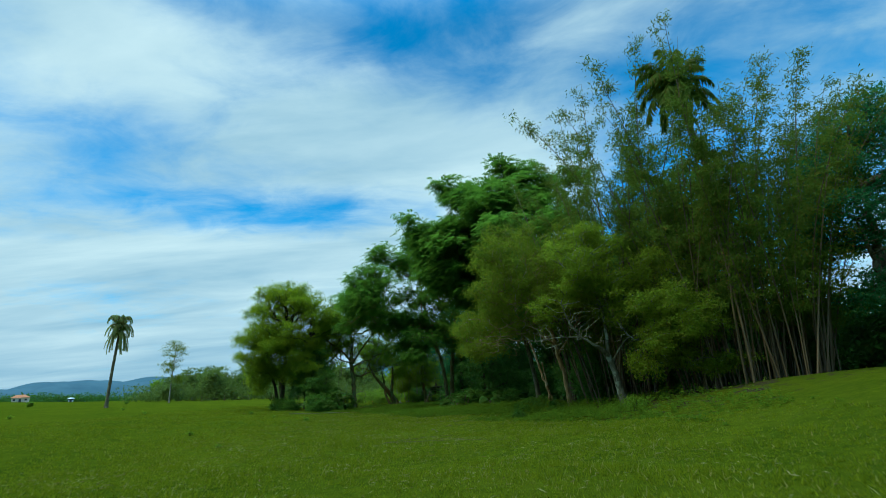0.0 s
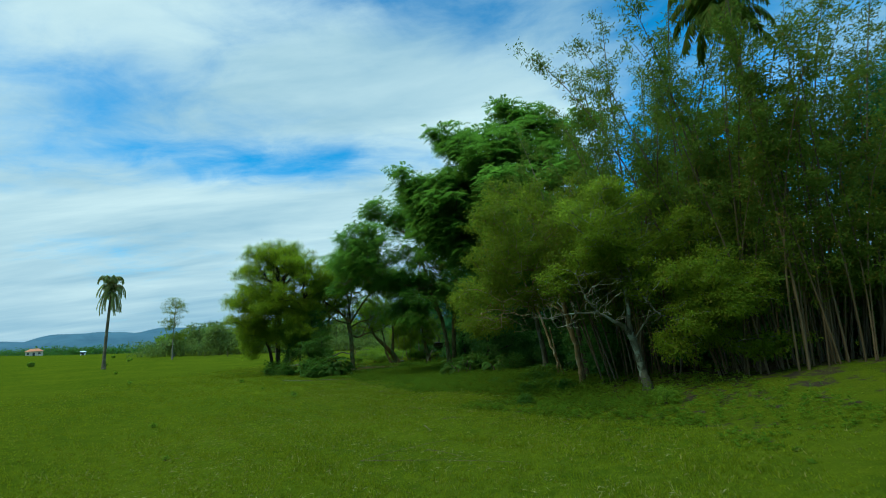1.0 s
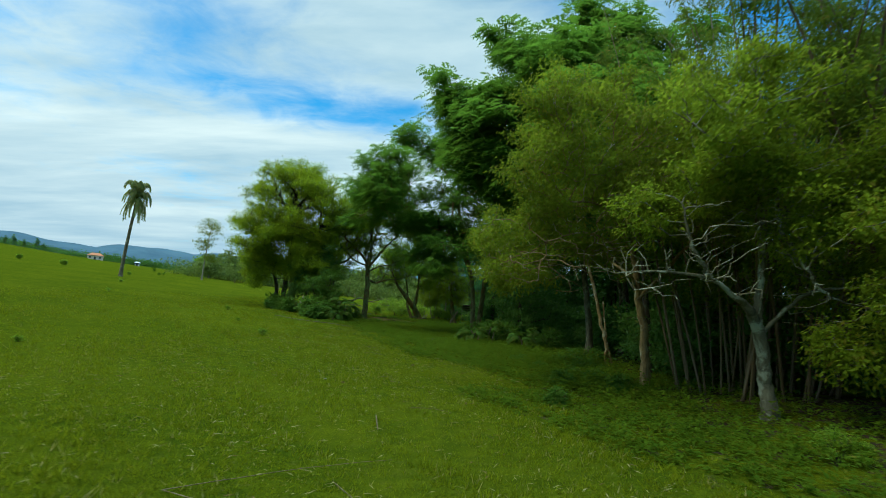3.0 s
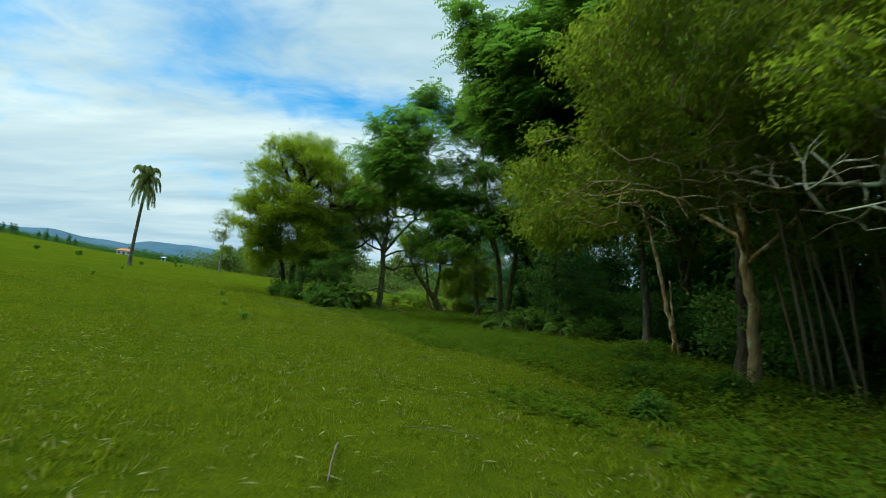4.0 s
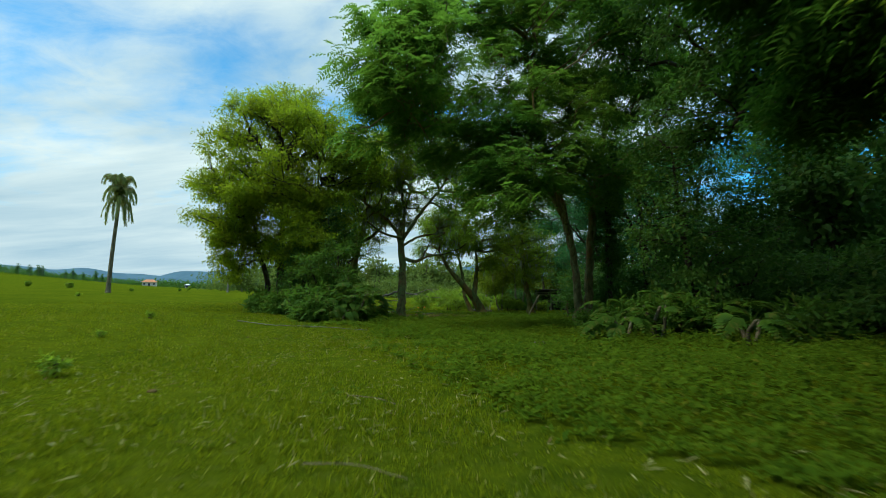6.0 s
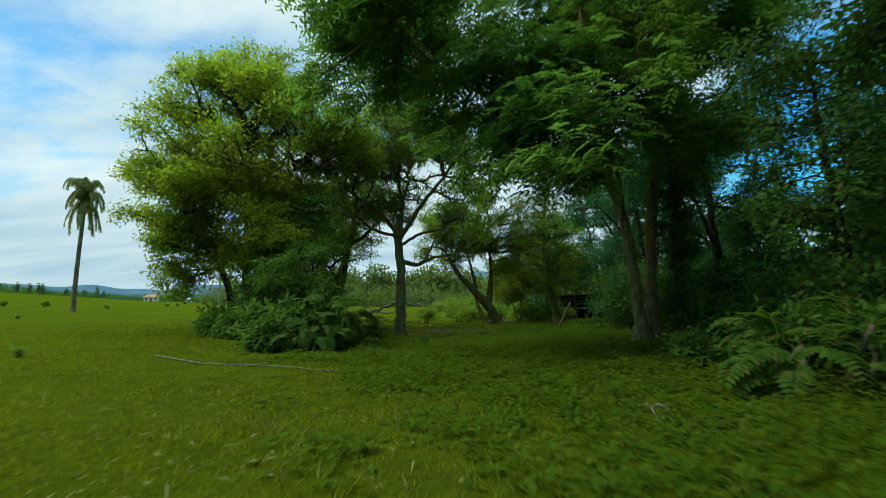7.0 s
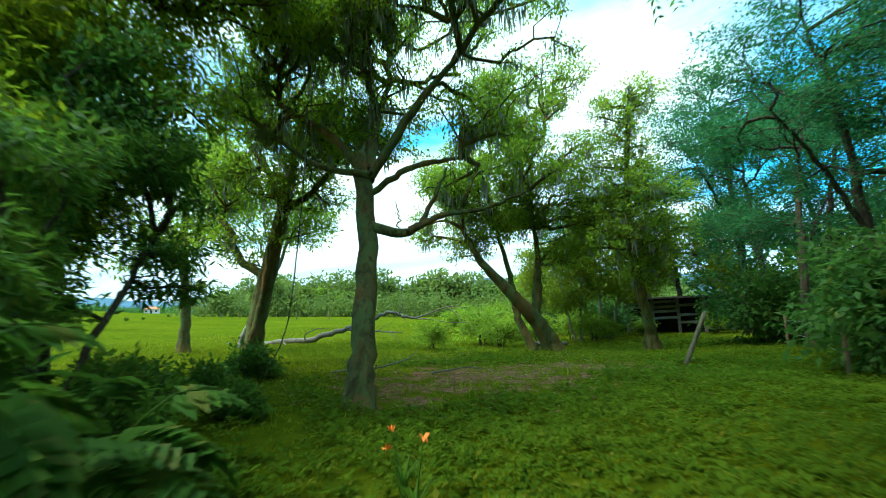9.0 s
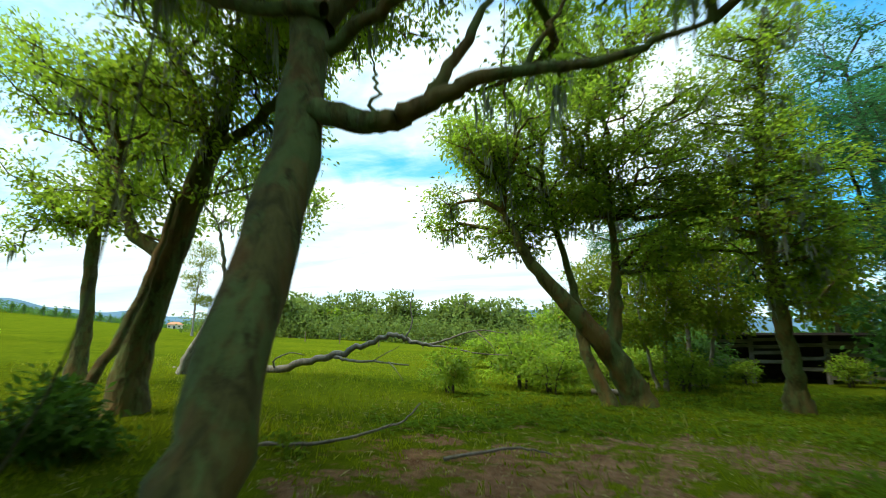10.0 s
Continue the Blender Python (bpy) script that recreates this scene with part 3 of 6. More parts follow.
tree("leaning two-stemmed tree with mossy twisted limbs", [
    [(-7.4, 68.2, 0, 0.36), (-7.9, 67.8, 1.1, 0.31), (-8.9, 67.2, 2.4, 0.23), (-9.9, 66.8, 3.6, 0.15), (-10.6, 66.6, 5.0, 0.07)],
    [(-8.0, 67.9, 1.2, 0.22), (-7.9, 68.0, 2.4, 0.19), (-7.8, 68.2, 4.0, 0.11), (-8.0, 68.3, 6.6, 0.06)],
    [(-8.1, 67.4, 0, 0.16), (-8.7, 67.4, 1.6, 0.14), (-9.0, 67.9, 3.4, 0.10), (-9.6, 68.3, 5.8, 0.06)]],
    [(-9.2, 68.0, 7.3, 3.2, 3.0, 2.0), (-11.2, 67.0, 5.2, 2.0, 2.0, 1.1), (-8.0, 68.2, 9.9, 2.4, 2.2, 1.3), (-7.2, 68.5, 5.6, 1.7, 1.8, 1.2), (-11.6, 66.8, 6.8, 1.6, 1.6, 1.2), (-6.4, 68.0, 7.8, 1.8, 1.8, 1.4), (-5.4, 68.2, 5.8, 1.2, 1.2, 0.9), (-9.4, 67.8, 5.6, 2.6, 2.2, 1.2), (-7.4, 68.4, 4.4, 1.5, 1.3, 0.8), (-10.6, 67.0, 4.0, 1.3, 1.2, 0.7), (-7.8, 68.2, 11.2, 2.3, 2.0, 1.2), (-6.4, 68.2, 9.8, 1.7, 1.5, 1.1)],
    2200, (28, 0.18, 0.13, 0.058, 0.5), BARK_MOSSY, LEAF_AIRY, 13, twig=0.010, moss=230, clump=(120, 0.75), max_r=0.07)

tree("slender tree with ragged mossy top and olive foliage", [
    [(-3.5, 69.2, 0, 0.27), (-3.6, 68.9, 1.0, 0.21), (-4.0, 68.4, 3.2, 0.18), (-4.1, 68.2, 6.0, 0.12), (-3.9, 68.0, 8.6, 0.09), (-3.7, 68.0, 10.4, 0.05)]],
    [(-3.8, 68.2, 9.4, 0.7, 0.7, 1.1), (-4.0, 68.1, 8.6, 1.2, 1.1, 0.9), (-3.3, 68.1, 10.2, 1.1, 1.0, 0.8), (-4.6, 68.0, 9.8, 0.9, 0.8, 0.6), (-4.6, 68.4, 5.0, 2.2, 2.2, 1.2), (-3.0, 68.6, 4.4, 1.6, 1.6, 1.1), (-4.9, 68.0, 7.6, 1.1, 1.1, 0.8), (-3.6, 68.2, 7.0, 0.9, 0.9, 1.0), (-2.6, 68.6, 6.2, 1.0, 1.0, 0.8), (-4.2, 68.2, 6.2, 1.8, 1.7, 1.5), (-3.4, 68.4, 3.4, 1.6, 1.5, 0.9)],
    820, (30, 0.18, 0.13, 0.06, 0.5), BARK_MOSSY, LEAF_AIRY, 14, moss=190, limb_from=0.3)

tree("slim upright grey tree at the pasture edge", [
    [(-21.1, 63.8, 0.6, 0.21), (-21.2, 63.9, 2.6, 0.17), (-21.4, 64.0, 5.2, 0.15), (-21.2, 64.0, 7.6, 0.09)]],
    [(-21.2, 64.0, 8.4, 2.8, 2.6, 2.4), (-21.6, 63.8, 5.8, 2.3, 2.0, 1.7), (-20.4, 63.8, 4.6, 1.6, 1.4, 1.0), (-19.8, 63.6, 6.6, 1.5, 1.3, 1.0), (-22.9, 63.4, 4.0, 1.4, 1.1, 0.9)],
    700, (26, 0.2, 0.15, 0.064, 0.5), BARK_MOSSY, LEAF_AIRY, 15, twig=0.010, moss=60, clump=(50, 0.75))

tree("dark leaning tree with forked trunk and hanging moss", [
    [(-15.9, 60.5, 0.2, 0.32), (-15.9, 60.7, 1.6, 0.27), (-15.6, 61.0, 3.6, 0.25), (-15.3, 61.3, 5.4, 0.19), (-15.0, 61.6, 7.4, 0.08)],
    [(-15.3, 58.8, 0.2, 0.085), (-15.3, 59.6, 1.3, 0.075), (-15.4, 60.3, 2.6, 0.065), (-15.5, 60.8, 4.2, 0.04)],
    [(-15.7, 60.9, 3.0, 0.13), (-16.7, 61.0, 3.7, 0.12), (-17.3, 61.2, 4.8, 0.10), (-18.2, 61.3, 5.4, 0.05)],
    [(-15.3, 61.3, 5.2, 0.12), (-14.3, 61.3, 5.7, 0.10), (-13.2, 61.2, 6.8, 0.05)],
    [(-15.4, 61.3, 5.3, 0.11), (-15.9, 61.3, 6.6, 0.10), (-16.6, 61.3, 7.4, 0.05)]],
    [(-15.2, 61.4, 8.4, 3.0, 2.8, 1.6), (-17.6, 61.2, 6.2, 1.8, 1.8, 1.1), (-13.2, 61.2, 7.6, 1.6, 1.6, 1.2), (-18.2, 61.3, 4.3, 1.2, 1.1, 0.8), (-16.8, 60.8, 4.0, 1.2, 1.0, 0.7), (-14.2, 61.2, 5.8, 1.3, 1.1, 0.8), (-15.6, 61.2, 6.6, 2.3, 2.0, 1.2), (-14.4, 61.0, 4.6, 1.1, 0.9, 0.8)],
    1000, (27, 0.18, 0.13, 0.058, 0.5), BARK_MOSSY, LEAF_AIRY, 16, twig=0.010, moss=220, clump=(80, 0.75), max_r=0.07)

tree("pale thin leaning tree beside the dark forked one", [
    [(-21.2, 67.4, 0.7, 0.13), (-20.6, 67.4, 1.8, 0.12), (-19.6, 67.4, 3.4, 0.10), (-18.8, 67.4, 5.2, 0.06)],
    [(-19.8, 67.4, 3.0, 0.07), (-20.0, 67.4, 4.4, 0.06), (-20.4, 67.4, 5.6, 0.03)]],
    [(-18.9, 67.4, 6.4, 2.2, 2.0, 1.5)], 100, (60, 0.29, 0.16, 0.078, 0.4), BARK_PALE, LEAF_AIRY, 17, moss=30)

tree("big double-trunked shade tree with layered feathery crown", [
    [(-0.58, 53.0, 0, 0.25), (-0.62, 52.95, 1.2, 0.2), (-0.76, 52.8, 3, 0.175), (-1.15, 52.5, 5, 0.165), (-1.8, 52.1, 7.4, 0.15), (-2.4, 51.3, 10, 0.11), (-2.8, 50.5, 13, 0.05)],
    [(-0.12, 53.5, 0, 0.26), (-0.08, 53.6, 1.4, 0.21), (0.1, 53.6, 4.2, 0.19), (0.5, 53.3, 7.4, 0.17), (1.2, 52.9, 11, 0.12), (1.8, 52.7, 14, 0.05)],
    [(-1.15, 52.5, 5.0, 0.12), (-2.4, 52.1, 7.0, 0.12), (-4.6, 51.4, 8.6, 0.10), (-6.5, 50.7, 9.4, 0.08), (-7.4, 48.4, 9.6, 0.05), (-7.4, 45.6, 9.0, 0.03)],
    [(-1.0, 52.6, 4.3, 0.10), (-1.4, 50.8, 6.0, 0.08), (-2.3, 48.6, 7.2, 0.06), (-3.0, 46.4, 7.0, 0.03)]],
    [(-7.6, 45.4, 9.6, 2.2, 2.2, 1.8), (-8.6, 47.6, 9.4, 2.2, 2.2, 1.9), (-6.0, 49.6, 11.4, 2.8, 3.2, 1.9), (-1.5, 51.5, 14.6, 4.6, 4.6, 3.0), (-5.0, 49.6, 14.2, 2.4, 3.0, 1.8), (-3.4, 46.4, 6.2, 1.9, 1.9, 1.3), (-4.5, 46.0, 5.3, 1.5, 1.4, 1.0), (-2.6, 45.8, 4.9, 1.2, 1.2, 0.8), (-2.0, 48.0, 8.8, 2.8, 2.4, 1.7), (2.6, 52.0, 11.6, 3.2, 3.2, 2.2), (-1.5, 47.0, 11.8, 3.4, 3.0, 2.2), (-3.6, 46.4, 5.0, 1.3, 1.3, 0.9), (-1.8, 46.0, 5.6, 1.6, 1.4, 1.1), (0.4, 48.6, 6.8, 2.6, 2.6, 1.7), (-4.4, 49.6, 7.9, 1.8, 1.6, 1.1), (-2.4, 53.6, 7.6, 2.0, 1.6, 1.3), (-4.6, 47.6, 8.2, 2.4, 2.2, 1.4), (-4.6, 50.8, 7.6, 1.9, 1.6, 1.0), (-8.8, 46.4, 7.6, 1.8, 1.8, 1.4), (-6.8, 45.6, 11.6, 2.4, 2.4, 1.6), (-6.4, 50.0, 8.8, 2.2, 2.0, 1.3), (-1.2, 50.5, 10.4, 2.8, 2.4, 1.5), (-3.2, 51.6, 11.2, 2.2, 2.0, 1.4), (0.8, 52.6, 12.0, 2.6, 2.4, 1.7), (-4.4, 55.4, 8.2, 1.7, 1.6, 0.9), (-2.4, 56.4, 8.6, 2.0, 1.8, 1.0), (-8.8, 50.6, 10.6, 2.4, 2.4, 1.4)],
    1700, None, BARK_RED, LEAF_FEATHER, 18, feather=(10, 0.26, 0.56, 5, 0.22), limb_from=0.55, clump=(185, 1.1))

tree("tall feathery green tree with a long leaning grey trunk", [
    [(6.35, 38.9, 0, 0.2), (6.15, 38.7, 2, 0.165), (5.75, 38.6, 4.6, 0.145), (5.1, 38.8, 8, 0.12), (3.8, 39.0, 12, 0.08), (2.8, 38.8, 15.5, 0.04)],
    [(5.6, 38.6, 5.4, 0.10), (6.4, 37.4, 8.4, 0.08), (6.6, 35.6, 11.4, 0.05)],
    [(5.1, 38.8, 8, 0.09), (3.0, 38.8, 9.6, 0.07), (0.8, 38.0, 10.4, 0.04)]],
    [(3.7, 38.4, 15.4, 4.1, 4.2, 3.6), (-0.4, 37.6, 13.2, 2.2, 2.6, 2.2), (6.4, 34.6, 12.2, 3.6, 3.6, 2.6), (1.2, 37.8, 10.8, 3.4, 3.2, 2.4), (4.4, 38.0, 10.6, 3.0, 3.0, 2.2), (2.4, 37.8, 8.4, 2.4, 2.4, 1.4), (3.6, 38.2, 13.0, 3.2, 3.0, 2.4), (5.4, 37.6, 9.0, 2.6, 2.6, 2.0), (4.0, 38.0, 6.6, 2.6, 2.4, 1.5), (5.9, 38.2, 16.6, 3.0, 2.8, 2.7), (-1.9, 37.7, 13.0, 1.8, 1.8, 1.6), (8.4, 36.4, 15.0, 2.6, 2.6, 2.6)],
    1800, None, BARK_GREY, LEAF_FEATHER, 19, feather=(12, 0.3, 0.58, 5, 0.26), limb_from=0.5, clump=(200, 1.05), core=(4200, 0.26))

tree("olive-green small-leaved tree with a lichen-spotted tan trunk and crooked limbs", [
    [(6.4, 28.95, 0.15, 0.155), (6.25, 28.8, 1.6, 0.135), (5.85, 28.5, 3.6, 0.115), (5.4, 28.1, 5.6, 0.085), (4.9, 27.4, 7.6, 0.05)],
    [(5.9, 28.55, 3.3, 0.042), (4.8, 27.0, 4.4, 0.032), (3.6, 25.3, 4.6, 0.024), (2.4, 24.4, 4.15, 0.016)],
    [(5.95, 28.6, 3.0, 0.06), (6.9, 27.5, 4.5, 0.05), (7.6, 26.2, 6.3, 0.035)],
    [(5.85, 28.5, 3.6, 0.05), (4.2, 29.8, 4.9, 0.04), (2.9, 31.0, 4.9, 0.034), (2.2, 31.4, 4.3, 0.024), (1.6, 31.6, 3.3, 0.011)],
    [(5.6, 28.3, 4.8, 0.05), (4.2, 26.4, 5.6, 0.036), (3.0, 25.0, 5.4, 0.018)]],
    [(4.6, 26.8, 7.5, 3.5, 4.2, 2.5), (2.9, 24.9, 5.7, 2.0, 2.3, 1.3), (1.4, 27.0, 4.1, 1.3, 1.5, 1.3), (3.0, 24.9, 6.9, 2.1, 2.8, 1.9), (6.5, 27.2, 6.5, 3.2, 3.5, 2.2), (2.2, 31.2, 5.2, 2.0, 2.1, 1.7), (1.4, 31.7, 3.8, 1.2, 1.4, 1.0), (4.4, 30.2, 7.6, 2.4, 2.5, 2.0), (1.8, 26.4, 3.3, 1.4, 1.4, 0.9), (3.2, 26.6, 4.1, 1.5, 1.4, 0.7), (4.8, 24.6, 5.4, 1.6, 1.5, 1.0)],
    1700, (52, 0.18, 0.12, 0.047, 0.6), BARK_TAN, LEAF_OLIVE, 20, bare=80, clump=(115, 0.72), core=(1100, 0.2), twig=0.0065, max_r=0.019, flare=1.25, bare_crowns=[(2.8, 25.1, 3.6, 1.8, 1.7, 0.8), (4.4, 25.8, 4.2, 1.7, 1.7, 0.9)], bare_tips=170)

tree("gnarled tree with pale lichen-covered limbs and olive leaves", [
    [(7.595, 23.468, 0.307, 0.17), (7.41, 23.359, 1.233, 0.145), (6.996, 23.032, 2.542, 0.12), (6.342, 22.596, 3.032, 0.06), (5.688, 22.378, 3.359, 0.042), (4.707, 22.378, 3.413, 0.026), (3.835, 22.16, 3.304, 0.014)],
    [(7.05, 23.087, 2.323, 0.095), (6.996, 22.814, 3.631, 0.07), (6.723, 22.378, 4.939, 0.05), (6.124, 21.942, 5.921, 0.03), (5.579, 21.833, 5.811, 0.015)],
    [(7.127, 23.141, 2.214, 0.05), (7.759, 22.487, 3.196, 0.04), (8.631, 22.051, 3.413, 0.026), (9.285, 21.615, 3.958, 0.012)],
    [(5.797, 22.378, 3.304, 0.045), (5.252, 22.051, 3.958, 0.035), (4.925, 21.833, 4.831, 0.015)],
    [(7.02, 22.4, 5.84, 0.045), (7.09, 22.2, 4.45, 0.042), (7.44, 22.0, 3.72, 0.036), (7.71, 21.9, 3.24, 0.03), (8.12, 21.8, 3.02, 0.022), (8.68, 21.7, 2.98, 0.012)]],
    [(7.214, 22.705, 6.902, 3.052, 3.27, 2.071), (5.579, 22.269, 5.921, 1.526, 1.744, 0.872), (8.74, 21.615, 4.939, 2.507, 2.616, 1.744), (9.067, 21.288, 3.196, 1.744, 1.635, 0.981), (8.304, 20.743, 4.286, 1.526, 1.417, 1.09), (9.721, 21.179, 2.542, 1.308, 1.199, 0.654), (7.5, 22.0, 4.6, 1.5, 1.4, 1.0), (6.7, 21.8, 5.7, 1.6, 1.4, 0.9), (8.0, 22.4, 3.4, 1.3, 1.1, 0.8), (6.0, 22.4, 4.7, 1.3, 1.1, 0.7), (4.6, 22.4, 4.6, 1.2, 1.1, 0.6), (9.6, 20.2, 3.6, 1.7, 1.4, 1.0), (10.6, 20.4, 2.3, 1.4, 1.2, 0.8), (8.6, 20.2, 2.9, 1.1, 0.9, 0.6), (8.9, 21.8, 2.2, 1.2, 1.0, 0.7), (8.2, 21.5, 2.9, 0.9, 0.8, 0.6)],
    1350, (56, 0.17, 0.115, 0.046, 0.5), BARK_LICHEN, LEAF_MIXED, 21, bare=60, clump=(95, 0.62), core=(500, 0.2), twig=0.007, max_r=0.020, flare=1.3, bare_crowns=[(4.707, 22.16, 3.413, 1.744, 1.308, 0.763), (6.015, 22.051, 4.286, 1.526, 1.308, 0.981), (7.432, 21.833, 3.087, 1.417, 1.199, 0.654)], bare_tips=210)

tree("dark leafy tree in the wood", [
    [(8.8, 42.4, 0, 0.16), (8.7, 42.1, 2, 0.13), (8.2, 41.5, 4.6, 0.11), (7.6, 41.0, 7, 0.07)],
    [(8.5, 41.8, 3, 0.08), (8.4, 40.0, 5, 0.06), (8.6, 39.0, 7, 0.04)]],
    [(7.0, 40.6, 7.6, 3.2, 3.2, 2.2), (8.2, 39.4, 5.6, 2.6, 2.6, 1.8), (5.4, 39.4, 6.0, 1.8, 2.0, 1.4)],
    170, (62, 0.30, 0.18, 0.085, 0.4), BARK_GREY, LEAF_OLIVE, 22, clump=(34, 0.8))

tree("tall dark tree whose high crown shades the wood's edge", [
    [(9.6, 43.4, 0, 0.2), (9.3, 43.4, 3, 0.16), (8.6, 43.4, 6, 0.13), (7.4, 43.6, 8.4, 0.08)],
    [(8.9, 43.4, 5, 0.10), (8.8, 40.4, 7, 0.08), (8.6, 38, 8, 0.04)]],
    [(5.4, 43.6, 9.0, 3.4, 3.6, 1.6), (8.6, 38.0, 8.6, 3.2, 3.4, 1.6), (6.4, 47.6, 8.6, 3.0, 3.0, 1.6), (9.8, 43.6, 9.0, 3.0, 3.0, 1.8), (3.6, 43.2, 11.2, 2.6, 2.6, 1.7), (6.0, 44.6, 11.8, 3.0, 2.8, 1.8), (2.4, 44.4, 9.4, 2.6, 2.6, 1.8), (1.6, 46.6, 11.6, 2.6, 2.6, 1.8), (3.0, 45.0, 7.0, 2.2, 2.2, 1.4)],
    720, (62, 0.30, 0.19, 0.09, 0.35), BARK_DARK, LEAF_DEEP, 37, clump=(90, 0.95))

tree("dark slender trunk in the shaded wood", [
    [(7.3, 31.9, 0.2, 0.16), (7.2, 31.8, 2, 0.13), (6.8, 31.5, 5, 0.10), (6.6, 31.2, 8, 0.05)]],
    [(6.8, 31.6, 8.4, 2.4, 2.4, 1.8), (8.4, 31.8, 6.2, 2.0, 2.0, 1.6)],
    150, (75, 0.30, 0.17, 0.08, 0.4), BARK_DARK, LEAF_DEEP, 36)

tree("broad blue-green tree at the end of the bamboo", [
    [(18.2, 20.6, 1.2, 0.28), (17.9, 20.4, 4, 0.22), (17.6, 20.0, 7, 0.15), (17.6, 19.8, 10, 0.05)],
    [(17.9, 20.3, 3.4, 0.12), (16.8, 19.4, 5.4, 0.09), (16.2, 19.0, 7.0, 0.04)]],
    [(17.6, 19.8, 9.8, 2.6, 2.6, 2.2), (16.4, 19.2, 7.4, 2.0, 2.0, 1.8), (18.4, 18.8, 5.6, 2.6, 2.4, 2.0), (16.4, 19.0, 4.6, 1.5, 1.5, 1.2), (18.2, 20.0, 11.6, 2.0, 2.0, 1.4), (19.6, 19.0, 8.4, 2.4, 2.4, 2.0), (17.4, 18.8, 3.0, 1.5, 1.3, 0.8)],
    1250, (38, 0.2, 0.14, 0.062, 0.35), BARK_GREY, LEAF_LACY, 24, clump=(95, 0.75), core=(700, 0.2))

tree("dark vine-covered trunk beside the shade tree", [
    [(0.95, 53.9, 0, 0.2), (0.95, 53.9, 2, 0.17), (1.0, 53.8, 5, 0.14), (1.2, 53.6, 9, 0.08)]],
    [(0.95, 53.8, 1.4, 0.75, 0.7, 1.3), (1.0, 53.8, 3.6, 0.8, 0.75, 1.5), (1.1, 53.7, 5.8, 0.95, 0.85, 1.5), (1.2, 53.6, 8.0, 1.2, 1.1, 1.5)],
    300, (46, 0.16, 0.13, 0.085, 0.7), BARK_DARK, LEAF_DEEP, 38, limb_from=0.1, twig=0.006, max_r=0.02)

tree("vine-draped dark tree at the wood's edge", [
    [(3.0, 46.6, 0, 0.14), (2.9, 46.5, 2, 0.12), (2.6, 46.4, 4.4, 0.08), (2.4, 46.2, 6.4, 0.04)]],
    [(2.4, 46.2, 5.4, 1.9, 1.9, 1.8), (2.2, 45.9, 3.2, 1.6, 1.6, 1.5), (2.6, 45.8, 1.5, 1.3, 1.2, 0.9), (4.6, 46.8, 2.8, 1.6, 1.6, 1.4)], 150, (62, 0.26, 0.17, 0.09, 0.5), BARK_DARK, LEAF_DEEP, 27, limb_from=0.2)
tree("slim pale-stemmed tree in the wood's edge", [
    [(6.96, 36.3, 0, 0.09), (6.4, 36.1, 1.6, 0.085), (5.7, 35.8, 4, 0.07), (4.7, 35.4, 6.6, 0.04)],
    [(6.62, 36.1, 0, 0.06), (6.55, 36.1, 1.4, 0.05), (6.3, 36.0, 3.0, 0.03)]],
    [(4.7, 35.2, 7.4, 1.6, 1.6, 1.2)], 32, (50, 0.28, 0.16, 0.075, 0.4), BARK_TAN, LEAF_DEEP, 28)
back_a = tree("yellowish green tree behind the clearing", [
    [(-5.0, 74.5, 0, 0.10), (-5.1, 74.5, 2, 0.08), (-5.3, 74.6, 4.4, 0.04)],
    [(-4.7, 74.4, 0, 0.08), (-4.2, 74.4, 2, 0.06), (-3.9, 74.4, 4.2, 0.03)]],
    [(-4.8, 74.5, 4.8, 2.2, 2.0, 1.7), (-4.2, 74.5, 3.0, 1.7, 1.7, 1.0)], 110, (50, 0.33, 0.22, 0.11, 0.3), BARK_PALE, LEAF_OLIVE, 29, group="trees behind the clearing")
for x, y, turn, s in ((-1.2, 84.5, 120, 1.15), (3.4, 84.0, 260, 1.3), (-8.4, 79.5, 40, 0.9), (-6.2, 72.6, 200, 0.75)):
    c = copy_thing(back_a, pose(x, y, zland(x, y), 0, 0, turn))
    c.scale = (s, s, s)

# the wood behind, in a few shared forms
wood_a = tree("dark dense tree in the shaded wood", [
    [(11, 36, 0.1, 0.22), (11.1, 36.2, 3, 0.17), (10.8, 36.0, 7, 0.1), (10.8, 36, 10, 0.04)]],
    [(10.8, 36, 9.5, 3.6, 3.6, 3.2), (11, 36, 5.2, 3.2, 3.2, 2.4), (10.6, 36, 2.4, 2.4, 2.4, 1.6)], 220, (42, 0.46, 0.37, 0.185, 0.3), BARK_DARK, LEAF_DEEP, 25, group="trees of the shaded wood")
for x, y, turn, s in ((11.5, 44.5, 70, 1.0), (10.5, 53.0, 200, 1.1), (15.5, 30.0, 120, 1.1), (14.5, 61.0, 300, 1.1), (9.5, 31.5, 250, 0.8), (6.8, 52.6, 140, 0.55), (5.6, 57.5, 20, 0.5), (19.5, 40.0, 30, 1.2)):
    c = copy_thing(wood_a, pose(x, y, zland(x, y), 0, 0, turn))
    c.scale = (s, s, s)
